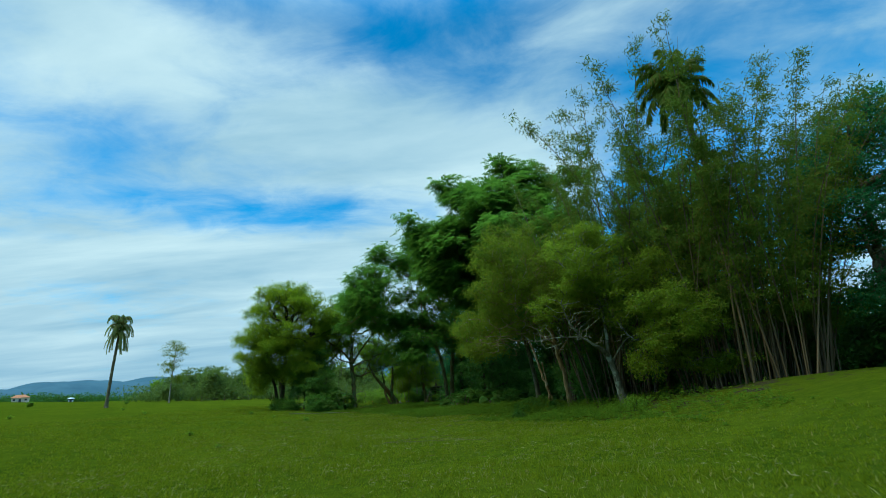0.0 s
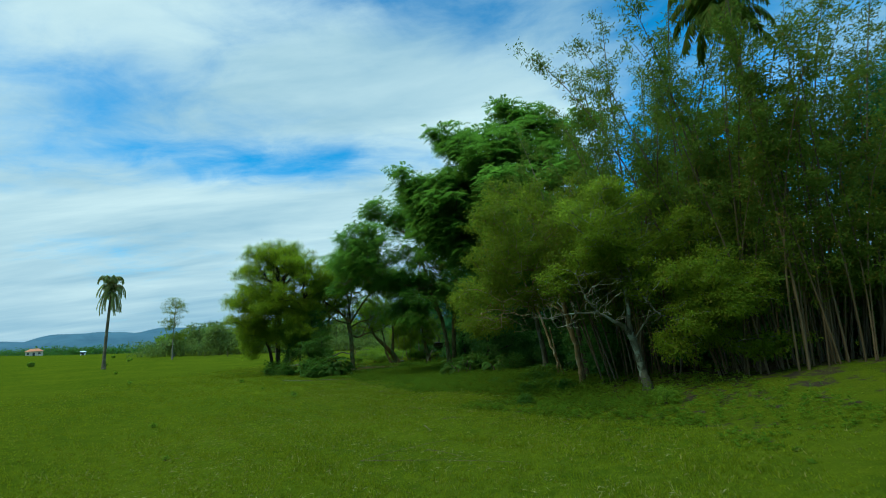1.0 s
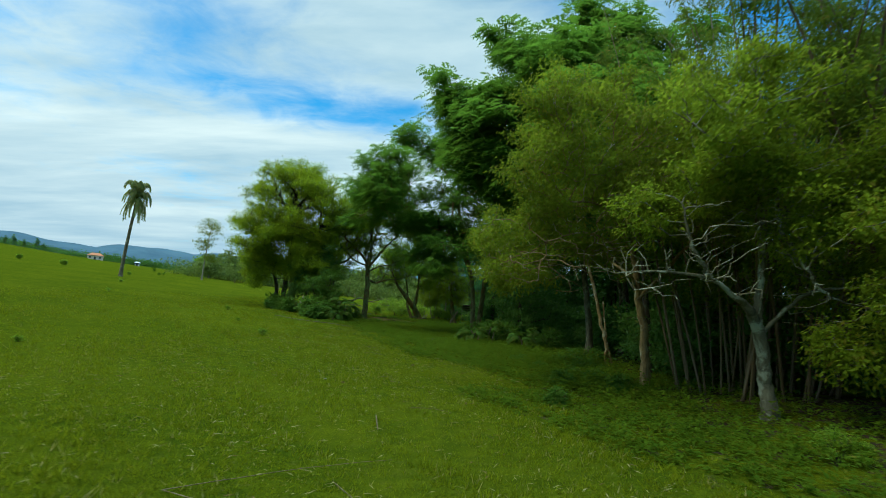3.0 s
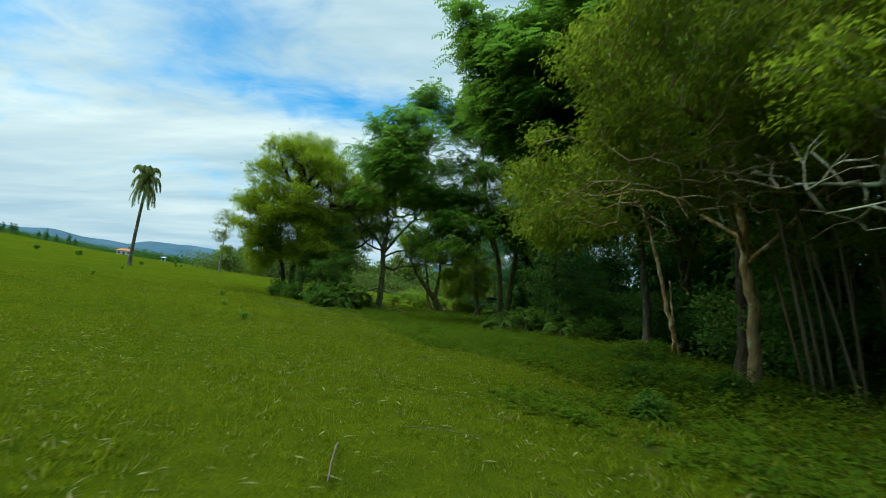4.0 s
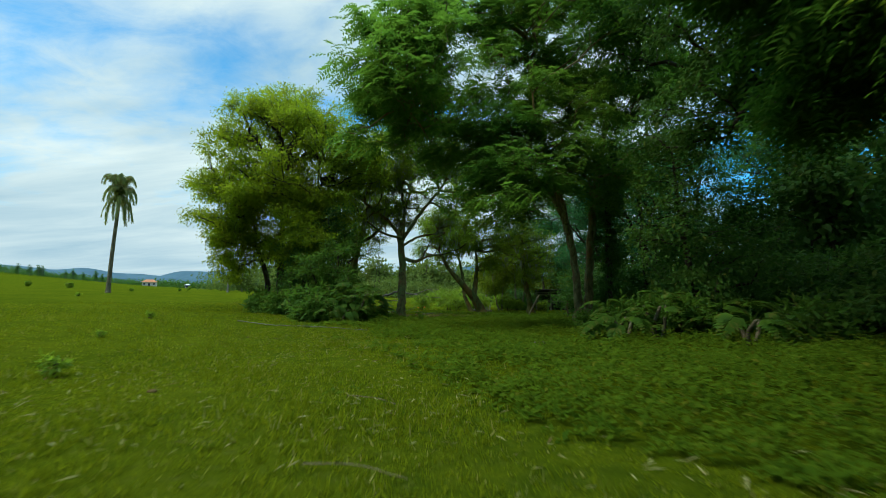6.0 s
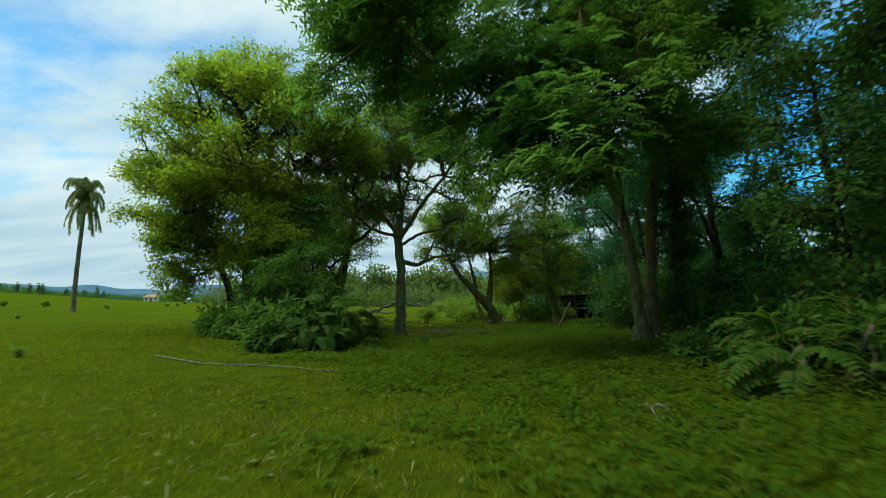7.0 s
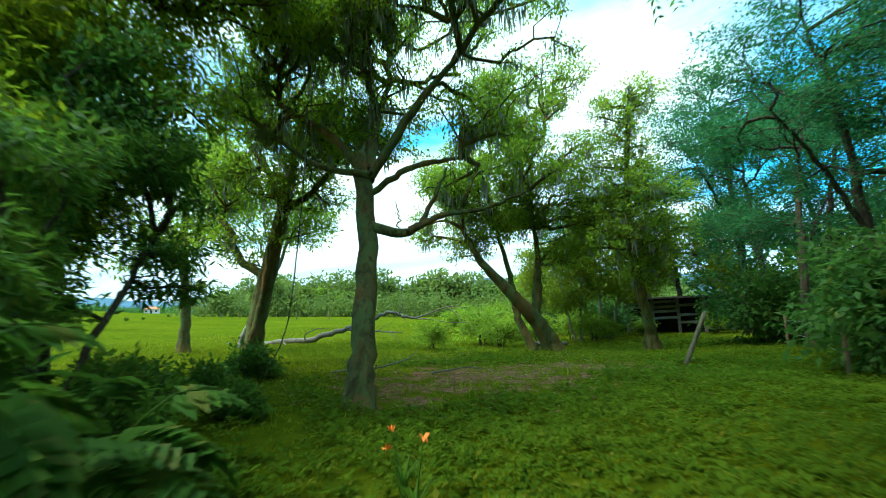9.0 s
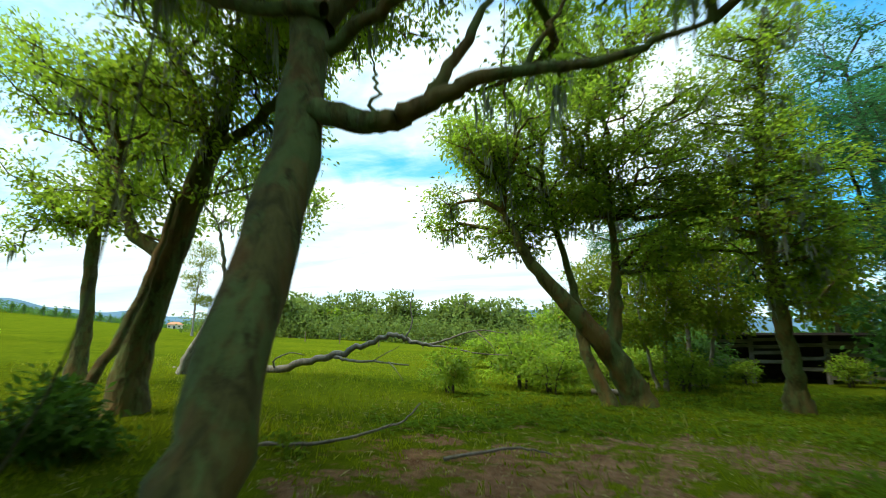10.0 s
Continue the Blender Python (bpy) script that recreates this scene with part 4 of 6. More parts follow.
wood_b = tree("dark tree with airy blue-green foliage in the wood", [
    [(5.2, 62.5, 0, 0.2), (5.0, 62.3, 3, 0.16), (4.4, 62.0, 7, 0.1), (3.6, 61.8, 10, 0.04)],
    [(5.0, 62.3, 3.4, 0.09), (3.6, 61.8, 5.4, 0.07), (2.0, 61.2, 7.0, 0.03)]],
    [(4.2, 62, 9.4, 3.8, 3.6, 2.4), (2.0, 61.4, 7.2, 2.4, 2.4, 1.6), (5.6, 62, 5.2, 3.0, 3.0, 2.0)], 640, (34, 0.21, 0.13, 0.058, 0.4), BARK_DARK, LEAF_LACY, 26, clump=(72, 0.75), twig=0.007, group="airy trees of the shaded wood")
for x, y, turn, s in ((4.8, 74.0, 100, 1.0), (9.0, 69.0, 210, 1.15), (0.6, 83.5, 20, 0.95), (9.0, 82.0, 330, 1.2), (10.0, 58.0, 160, 0.95), (1.6, 71.0, 250, 0.85), (-6.5, 86.0, 60, 0.8), (1.6, 63.4, 10, 0.95), (3.4, 57.5, 30, 1.0), (2.4, 76.6, 30, 1.2), (1.0, 66.4, 200, 0.8), (-2.4, 84.0, 300, 0.9)):
    c = copy_thing(wood_b, pose(x, y, zland(x, y), 0, 0, turn))
    c.scale = (s, s, s)

# ---- bamboo ----


def bamboo(cx, cy, rad, count, height, seed, label):
    rng = np.random.default_rng(seed)
    top = thing("bamboo_clump", (cx, cy, zland(cx, cy)), label, "bamboo", "bamboo clumps")
    forms = []
    for k in range(4):
        f = np.linspace(0, 1, 26)
        bend = (0.05, 0.10, 0.16, 0.24)[k]
        pts = np.stack([bend * f ** 2.6, 0.01 * np.sin(f * 5 + k), f * (1 - 0.25 * bend * f ** 3)], 1)
        pts *= 15
        r = 0.045 * (1 - f ** 1.6 * 0.9)
        r[::2] *= 1.12
        s = Soup()
        tube(s, pts, r, 7)
        forms.append((s.mesh("culm"), pts))
    foliage = Soup()
    for i in range(count):
        a = rng.uniform(0, 2 * np.pi)
        rr = rad * np.sqrt(rng.uniform(0, 1))
        x, y = rr * math.cos(a), rr * math.sin(a)
        k = int(rng.integers(0, 4))
        s = height / 15 * (rng.uniform(0.6, 0.95) if rng.uniform() < 0.80 else rng.uniform(1.0, 1.18))
        out = a + rng.normal(0, 0.7)
        tilt = 0.03 + 0.26 * rr / rad * rng.uniform(0.15, 1.15)
        z = zland(cx + x, cy + y) - zland(cx, cy) - 0.1
        m = Matrix.Translation((x, y, z)) @ Matrix.Rotation(out, 4, "Z") @ Matrix.Rotation(tilt, 4, "Y")
        ob = part("culm", forms[k][0], CULM, top, smooth=(i < 4))
        ob.matrix_basis = m @ Matrix.Diagonal((s, s, s, 1))
        pts = forms[k][1] * s @ np.array(m.to_3x3()).T + np.array(m.translation)
        n = 26 if s < height / 15 else 40
        f = np.clip(rng.beta(2.2 if n == 26 else 2.6, 1.2, n), 0.3, 1)
        base = np.stack([np.interp(f, np.linspace(0, 1, 26), pts[:, j]) for j in range(3)], 1)
        reach = 1.15 * (1 - 0.75 * f) + 0.12
        tips = base + unit(rng.normal(size=(n, 3)) * np.array([1, 1, 0.5])) * reach[:, None] * rng.uniform(0.2, 1, (n, 1))
        for b, t in zip(base[::2], tips[::2]):
            tube(foliage, np.array([b, (b + t) / 2 + (0, 0, 0.05), t]), np.array([0.012, 0.008, 0.004]), 3)
        per = 44
        c = np.repeat(tips, per, 0) + rng.normal(0, 0.15, (n * per, 3)) * np.array([1, 1, 0.75])
        leaves(foliage, c, rng.normal(0, 0.8, (n * per, 3)) + np.array([0, 0, -0.35]), rng.normal(0, 1, (n * per, 3)), rng.uniform(0.13, 0.23, n * per), 0.042)
    tagged(part("foliage", foliage.mesh("foliage"), LEAF_BAMBOO, top, "narrow drooping bamboo leaves"), kind="stuff")
    return top


bamboo(12.8, 22.0, 2.9, 100, 13.2, 33, "tall dense bamboo clump with arching culms")
bamboo(9.3, 27.6, 2.3, 54, 15.4, 34, "tall bamboo clump behind the olive trees")


# ---- palms ----


def palm(at, height, radius, lean, seed, label, fronds=30, length=3.2, wide=0.52, droop=1.0, leaf_mat=None):
    rng = np.random.default_rng(seed)
    top = thing("palm_tree", at, label, "palm")
    f = np.linspace(0, 1, 40)
    pts = np.stack([lean[0] * f ** 1.4, lean[1] * f ** 1.4, f * height - 0.15], 1)
    r = radius * (1.15 - 0.35 * f) * (1 + 0.05 * (np.arange(40) % 2)) * (1 + 0.5 * np.exp(-f * height / 0.4))
    s = Soup()
    tube(s, pts, r, 12)
    part("trunk", s.mesh("trunk"), BARK_GREY, top, smooth=True)
    forms = []
    for k in range(3):
        s = Soup()
        g = np.linspace(0, 1, 14)
        bend = np.radians((86, 68, 30)[k] - droop * (145, 152, 116)[k] * g ** (1.35, 1.0, 0.65)[k])
        rib = np.stack([np.cumsum(np.cos(bend)), 0.5 * np.sin(g * 3), np.cumsum(np.sin(bend))], 1) * length / 14
        rib -= rib[0]
        rib[:, 0] *= wide
        tube(s, rib, 0.035 * (1.05 - g), 5)
        h = np.linspace(0.10, 1, 60)
        p = np.stack([np.interp(h, g, rib[:, j]) for j in range(3)], 1)
        d = unit(np.gradient(p, axis=0))
        for side in (-1, 1):
            al = np.array([0, side * 0.5, -1.0]) + d * 0.55 + rng.normal(0, 0.2, (60, 3))
            leaves(s, p, al, np.cross(d, np.array([0, side, 0.0])) + rng.normal(0, 0.2, (60, 3)), 0.78 * (1.1 - 0.6 * h ** 2), 0.075)
        forms.append(s.mesh("frond"))
    for i in range(fronds):
        k = 0 if i < fronds * 0.36 else 1 if i < fronds * 0.68 else 2
        ob = part("frond", forms[k], leaf_mat or LEAF_PALM, top)
        sc = rng.uniform(0.85, 1.1)
        ob.matrix_basis = Matrix.Translation((lean[0], lean[1], height - 0.2 + 0.25 * (k == 0))) @ Matrix.Rotation(i * 2.4 + rng.normal(0, 0.15), 4, "Z") @ Matrix.Rotation(rng.normal(0, 0.08), 4, "Y") @ Matrix.Diagonal((sc, sc, sc, 1))
    return top


LEAF_PALM = leaf_material("leaf_palm", (0.095, 0.140, 0.035), (0.240, 0.280, 0.090), (0.34, 0.22, 0.07), 0.20, 0.6)
palm((-48.9, 73.4, zland(-48.9, 73.4)), 11.0, 0.19, (0.6, 0.2), 41, "tall slim palm with drooping crown alone in the pasture", 34, 4.9)
palm((14.2, 22.6, zland(14.2, 22.6)), 13.5, 0.15, (-3.1, -1.8), 42, "palm whose dark crown rises above the bamboo", 22, 2.8, 0.85, 0.85, LEAF_BAMBOO)

# ---- single small tree, far woods, hills ----
tree("thin sparse young tree alone in the pasture", [
    [(-60, 110, 2.3, 0.14), (-59.9, 110, 6, 0.12), (-59.6, 110, 10.5, 0.08), (-59.4, 110, 14, 0.03)]],
    [(-59.4, 110, 13.0, 2.3, 2.3, 2.4), (-60.6, 110, 9.6, 2.0, 2.0, 1.2), (-58.4, 110, 7.0, 1.8, 1.8, 0.8)], 100, (40, 0.34, 0.26, 0.12, 0.3), BARK_PALE, LEAF_OLIVE, 51, limb_from=0.4)


def far_tree(seed, h, spread, mat, bark, label, group=""):
    rng = np.random.default_rng(seed)
    return tree(label, [[(0, 0, 0, 0.22), (0.1, 0, h * 0.4, 0.16), (0, 0.1, h * 0.85, 0.06)]],
                [(rng.normal(0, 0.5), rng.normal(0, 0.5), h * 0.68, spread, spread, h * 0.3), (rng.normal(0, 1), 0.5, h * 0.42, spread * 0.85, spread * 0.85, h * 0.26)],
                30, (22, 0.66, 0.92, 0.54, 0.2), bark, mat, seed, group=group)


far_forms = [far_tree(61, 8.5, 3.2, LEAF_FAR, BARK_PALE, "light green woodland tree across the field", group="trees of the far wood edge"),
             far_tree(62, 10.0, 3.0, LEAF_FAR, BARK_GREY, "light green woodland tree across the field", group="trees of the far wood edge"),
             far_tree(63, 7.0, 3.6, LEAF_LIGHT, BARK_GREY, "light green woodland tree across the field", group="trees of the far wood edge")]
rng = np.random.default_rng(60)
spots = []
for i in range(64):
    f = i / 63
    x = -72 + 84 * f + rng.normal(0, 1.2)
    y = 134 + 12 * math.sin(f * 2.4) + rng.uniform(0, 12)
    spots.append((x, y, rng.uniform(0.75, 1.1)))
for i in range(30):
    f = i / 29
    spots.append((-78 - 30 * f + 60 * f * f + rng.normal(0, 3), 150 + 90 * f + rng.normal(0, 4), rng.uniform(0.8, 1.1)))
for i, (x, y, s) in enumerate(spots):
    form = far_forms[i % 3]
    m = pose(x, y, zland(x, y) - 0.1, 0, 0, rng.uniform(0, 360))
    if i < 3:
        form.matrix_basis = m @ Matrix.Diagonal((s, s, s, 1))
    else:
        c = copy_thing(form, m)
        c.scale = (s, s, s)

# a row of slender trees at the far side of the pasture
row_form = far_tree(64, 13.0, 1.9, LEAF_DEEP, BARK_PALE, "slender pale-trunked tree in a far row", group="trees of the far row")
for i in range(22):
    f = i / 21
    x, y = -345 + 20 * f + rng.normal(0, 2.5), 190 + 150 * f + rng.normal(0, 2.5)
    m = pose(x, y, zland(x, y) - 0.1, 0, 0, rng.uniform(0, 360))
    s = rng.uniform(0.42, 0.66)
    if i == 0:
        row_form.matrix_basis = m @ Matrix.Diagonal((0.7, 0.7, 0.7, 1))
    else:
        c = copy_thing(row_form, m)
        c.scale = (s, s, s)


def far_belt(path, height, depth, count, seed, label, mat=LEAF_DEEP, leaf=0.17):
    """A distant belt of woodland, too far to tell its trees apart."""
    rng = np.random.default_rng(seed)
    p = np.array(path, float)
    f = rng.uniform(0, 1, count)
    g = np.linspace(0, 1, len(p))
    x = np.interp(f, g, p[:, 0]) + rng.normal(0, depth, count)
    y = np.interp(f, g, p[:, 1]) + rng.normal(0, depth, count)
    base = land(x, y)
    lump = 0.65 + 0.35 * np.sin(f * 47) * np.sin(f * 113 + 1)
    z = base + height * lump * rng.uniform(0, 1, count) ** 0.7
    s = Soup()
    c = np.stack([x, y, z], 1)
    leaves(s, c, rng.normal(0, 1, (count, 3)), rng.normal(0, 1, (count, 3)) + np.array([0, 0, 0.6]), height * leaf, height * leaf * 0.7)
    ob = part("far_woods", s.mesh("far_woods"), mat)
    tagged(ob, label, "woods", kind="stuff")


far_belt([(-430, 120), (-400, 330), (-300, 470), (-160, 560), (60, 600), (260, 560)], 6.5, 9, 26000, 71, "dark belt of distant woodland at the pasture's far edge")
far_belt([(-350, 170), (-345, 250), (-335, 330), (-300, 380)], 4.2, 4, 12000, 73, "low treeline along the pasture's far rim")
far_belt([(-340, 400), (-300, 430), (-240, 490), (-190, 560)], 8.5, 7, 9000, 72, "low dark trees beside the distant house")


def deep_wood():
    """Loose dark leaves added for the unlit depth of the wood, behind the trees that can be told apart."""
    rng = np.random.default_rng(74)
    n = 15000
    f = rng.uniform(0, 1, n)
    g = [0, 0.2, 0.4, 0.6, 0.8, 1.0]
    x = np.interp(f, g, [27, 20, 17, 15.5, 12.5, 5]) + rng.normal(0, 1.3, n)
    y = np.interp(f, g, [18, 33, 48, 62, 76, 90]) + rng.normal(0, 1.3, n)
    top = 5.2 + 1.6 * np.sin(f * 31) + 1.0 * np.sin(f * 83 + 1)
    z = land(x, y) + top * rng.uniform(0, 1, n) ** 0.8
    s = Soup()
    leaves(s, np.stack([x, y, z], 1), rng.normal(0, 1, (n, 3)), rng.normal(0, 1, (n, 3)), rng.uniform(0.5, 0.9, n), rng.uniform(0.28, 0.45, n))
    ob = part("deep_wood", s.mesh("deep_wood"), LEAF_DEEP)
    tagged(ob, "dark loose leaves standing in for the wood's unlit depth", "woods", kind="stuff")


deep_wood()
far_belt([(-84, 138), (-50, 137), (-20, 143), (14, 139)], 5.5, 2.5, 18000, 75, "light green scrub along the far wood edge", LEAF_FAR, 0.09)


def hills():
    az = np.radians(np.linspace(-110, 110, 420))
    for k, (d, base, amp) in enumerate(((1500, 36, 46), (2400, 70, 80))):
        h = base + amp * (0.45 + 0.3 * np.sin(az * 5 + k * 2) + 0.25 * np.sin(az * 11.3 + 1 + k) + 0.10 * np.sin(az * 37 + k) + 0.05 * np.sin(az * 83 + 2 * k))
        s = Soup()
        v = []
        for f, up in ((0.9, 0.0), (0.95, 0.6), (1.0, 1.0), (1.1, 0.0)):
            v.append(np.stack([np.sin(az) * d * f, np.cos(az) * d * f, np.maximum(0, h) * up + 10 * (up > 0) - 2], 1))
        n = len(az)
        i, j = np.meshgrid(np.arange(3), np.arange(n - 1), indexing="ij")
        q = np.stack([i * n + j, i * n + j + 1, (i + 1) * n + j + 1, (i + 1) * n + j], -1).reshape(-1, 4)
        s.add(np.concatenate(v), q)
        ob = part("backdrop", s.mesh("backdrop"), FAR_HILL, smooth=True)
        tagged(ob, "wooded hills on the horizon, blue-green with painted haze", "hills", kind="structure")


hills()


# ---- undergrowth ----


def shrub(at, size, leaf, mat, seed, label, name="shrub", stems=7, tips=60, per=60, group="", category="shrub"):
    """A bush of several stems. size: (radius, height); leaf: (length, width)."""
    rng = np.random.default_rng(seed)
    rad, h = size
    top = thing(name, at, label, category, group)
    starts = []
    for i in range(stems):
        a = i * 2.4 + rng.normal(0, 0.3)
        r = rad * rng.uniform(0.25, 0.6)
        p = smooth_line([(0.1 * math.cos(a), 0.1 * math.sin(a), -0.08), (r * 0.4 * math.cos(a), r * 0.4 * math.sin(a), h * 0.3), (r * math.cos(a), r * math.sin(a), h * rng.uniform(0.55, 0.8))], 4)
        s = Soup()
        tube(s, p, np.linspace(0.028, 0.01, len(p)), 5)
        part("stem", s.mesh("stem"), BARK_DARK, top, smooth=True)
        starts += list(p[3:])
    spots = in_crowns(rng, [(0, 0, h * 0.55, rad, rad, h * 0.42), (rad * 0.3, 0, h * 0.35, rad * 0.9, rad * 0.9, h * 0.3)], tips, 0.4)
    spots[:, 2] = np.maximum(spots[:, 2], 0.12)
    lines = grow_limbs(rng, starts, spots, 0.006)
    s = Soup()
    for p, r in lines:
        tube(s, p, r, 4)
    tagged(part("branchwork", s.mesh("branchwork"), BARK_DARK, top), kind="stuff")
    s = Soup()
    leaf_cloud(rng, s, spots, np.array([0, 0, h * 0.3]), per, min(0.3, rad * 0.2), leaf[0], leaf[1], 0.3, 0.7)
    tagged(part("foliage", s.mesh("foliage"), mat, top), kind="stuff")
    return top


# dark thicket along the wood's edge and behind it
thick = shrub((8.8, 34.5, zland(8.8, 34.5)), (2.0, 3.0), (0.21, 0.095), LEAF_DEEP, 101, "dense dark green thicket under the trees", "thicket", 5, 80, 66, "thickets under the wood", "shrubs")
rng = np.random.default_rng(102)
for x, y, s in ((9.5, 37.5, 1.1), (10.0, 41.0, 1.2), (9.0, 44.5, 1.1), (7.4, 47.5, 1.0), (6.0, 50.0, 0.9), (8.5, 51.5, 1.3), (5.0, 56.5, 1.1), (3.6, 58.6, 1.0), (2.8, 61.0, 1.0), (1.3, 60.8, 1.2), (2.4, 59.0, 1.4), (6.0, 60.0, 1.4),
                (3.6, 64.5, 1.2), (5.0, 68.5, 1.2), (3.4, 72.0, 1.1), (8.0, 76.5, 1.5), (-5.6, 81.5, 1.1), (0.8, 70.2, 1.25), (-4.6, 77.6, 0.9), (-6.4, 79.6, 1.0), (11.0, 31.5, 1.2), (8.5, 30.0, 0.9),
                (10.6, 28.4, 1.1), (14.0, 27.0, 1.3), (17.0, 24.5, 1.4), (19.5, 21.0, 1.4), (13.5, 49.0, 1.5), (12.5, 56.0, 1.5), (12.0, 65.0, 1.5), (22, 30, 1.8), (24, 22, 1.8), (4.2, 53.0, 0.9)):
    c = copy_thing(thick, pose(x, y, zland(x, y), 0, 0, rng.uniform(0, 360)))
    c.scale = (s, s, s * rng.uniform(0.85, 1.15))

# bushes in the half-open ground beyond
soft = shrub((-12.4, 67.9, zland(-12.4, 67.9)), (0.75, 1.35), (0.17, 0.055), LEAF_LIGHT, 103, "small light green bush with narrow leaves in the clearing", tips=30, per=45, stems=5, group="bushes of the clearing")
for x, y, s in ((-9.8, 70.5, 1.2), (-8.2, 72.0, 1.1), (-5.6, 72.5, 1.1), (-5.4, 74.6, 1.1), (-11.2, 78.0, 1.6), (-13.6, 80.5, 1.5), (-6.6, 75.5, 1.3), (-4.9, 73.4, 0.8), (-4.6, 77.4, 1.1), (4.6, 77.6, 1.2), (-2.6, 77.6, 0.75), (1.0, 77.4, 0.9), (6.8, 19.9, 0.45), (-10.9, 72.0, 1.5), (-9.2, 76.0, 1.6)):
    c = copy_thing(soft, pose(x, y, zland(x, y), 0, 0, rng.uniform(0, 360)))
    c.scale = (s, s, s * rng.uniform(0.85, 1.1))

# leafy bush that leans on the round tree
tree("leafy shrub-like tree under the round tree", [
    [(-12.6, 51.6, 0.4, 0.07), (-12.6, 51.4, 1.6, 0.06), (-12.4, 51.0, 3.2, 0.04)],
    [(-12.9, 51.5, 0.4, 0.06), (-13.4, 51.2, 1.6, 0.05), (-13.9, 50.8, 2.8, 0.03)],
    [(-12.8, 51.9, 0.4, 0.06), (-12.9, 52.8, 1.8, 0.05), (-13.0, 53.8, 3.2, 0.03)]],
    [(-12.5, 51.0, 3.6, 1.3, 1.3, 1.1), (-13.4, 51.0, 2.4, 1.6, 1.5, 1.1), (-11.8, 50.8, 2.2, 1.1, 1.1, 0.9), (-13.0, 54.0, 3.6, 0.9, 0.8, 1.4)], 230, (40, 0.15, 0.21, 0.05, 0.5), BARK_DARK, LEAF_GLOSS, 104, clump=(40, 0.5), category="small tree", name="small_tree", flare=1.1)
tree("dark undergrowth tree beside the round tree's trunks", [
    [(-15.2, 53.4, 0.5, 0.10), (-15.1, 53.2, 2, 0.08), (-14.8, 53.0, 4.2, 0.04)]],
    [(-15.0, 53.0, 3.8, 1.8, 1.7, 1.6), (-15.6, 53.0, 2.2, 1.5, 1.4, 1.2), (-13.8, 53.6, 5.2, 1.4, 1.4, 1.3)], 140, (62, 0.24, 0.16, 0.07, 0.3), BARK_DARK, LEAF_DEEP, 105, category="small tree", name="small_tree", flare=1.1)


def lobed_leaf(length=0.75, lobes=7):
    """A large cut leaf on a bent stalk."""
    s = Soup()
    stalk = smooth_line([(0, 0, 0), (0.25, 0, 0.42), (0.55, 0, 0.62)], 4)
    tube(s, stalk, np.linspace(0.014, 0.008, len(stalk)), 5)
    g = np.linspace(0, 1, lobes * 2 + 1)
    rib = np.stack([0.55 + length * (g - 0.15 * g ** 2), 0 * g, 0.62 + length * (0.12 * g - 0.55 * g ** 2)], 1)
    tube(s, rib, np.linspace(0.008, 0.003, len(rib)), 4)
    for side in (-1, 1):
        p = rib[:-1:2] if side < 0 else rib[1:-1:2]
        q = np.linspace(0, 1, len(p))
        al = np.stack([0.35 + 0.5 * q, side * np.ones(len(p)), -0.25 - 0.2 * q], 1)
        size = length * (0.62 - 0.36 * q)
        leaves(s, p, al, np.tile([0.1, 0, 1.0], (len(p), 1)), size, size * 0.56, 0.12)
        leaves(s, p + (0.02, 0, -0.006), al + (0.25, 0, 0), np.tile([0.1, 0, 1.0], (len(p), 1)), size * 0.75, size * 0.46, 0.12)
    return s.mesh("leaf")


LOBED = [lobed_leaf(0.75, 7), lobed_leaf(0.6, 6)]


def big_leaf_plant(x, y, count, spread, height, seed, label, size=1.0, dying=0):
    rng = np.random.default_rng(seed)
    top = thing("philodendron", (x, y, zland(x, y)), label, "philodendron", "big-leaved plants")
    for i in range(3):
        a = i * 2.1
        s = Soup()
        p = smooth_line([(0.1 * math.cos(a), 0.1 * math.sin(a), -0.1), (0.2 * math.cos(a), 0.2 * math.sin(a), height * 0.3), (0.35 * math.cos(a + 0.6), 0.35 * math.sin(a + 0.6), height * 0.62)], 5)
        tube(s, p, np.linspace(0.06, 0.04, len(p)), 8)
        part("stem", s.mesh("stem"), BARK_GREY, top, smooth=True)
    for i in range(count):
        a = i * 2.4 + rng.normal(0, 0.3)
        f = rng.uniform(0, 1)
        r = spread * (1 - f * 0.7) * rng.uniform(0.3, 0.8)
        fading = i >= count - dying
        ob = part("leaf", LOBED[i % 2], LEAF_YELLOW if fading else LEAF_GLOSS, top, "yellowed drooping leaf" if fading else "")
        sc = size * rng.uniform(0.75, 1.2)
        ob.matrix_basis = Matrix.Translation((r * math.cos(a), r * math.sin(a), height * f * 0.62)) @ Matrix.Rotation(a + rng.normal(0, 0.35), 4, "Z") @ Matrix.Rotation(rng.normal(0.05, 0.28), 4, "Y") @ Matrix.Rotation(rng.normal(0, 0.25), 4, "X") @ Matrix.Diagonal((sc, sc, sc, 1))
    return top


big_leaf_plant(-10.5, 48.9, 40, 1.15, 2.1, 111, "big glossy cut-leaved philodendron in front of the round tree", 0.85)
big_leaf_plant(-11.8, 49.5, 26, 1.0, 1.8, 112, "big glossy cut-leaved philodendron beside the round tree", 0.8)
big_leaf_plant(-10.7, 50.2, 26, 1.0, 1.5, 113, "big glossy cut-leaved philodendron near the straight tree", 0.9)
big_leaf_plant(-11.0, 48.1, 18, 0.7, 0.9, 118, "low philodendron at the front of the clump", 0.8)
big_leaf_plant(0.1, 42.9, 22, 0.8, 1.0, 120, "dark philodendron standing out from the wood's edge", 0.8)
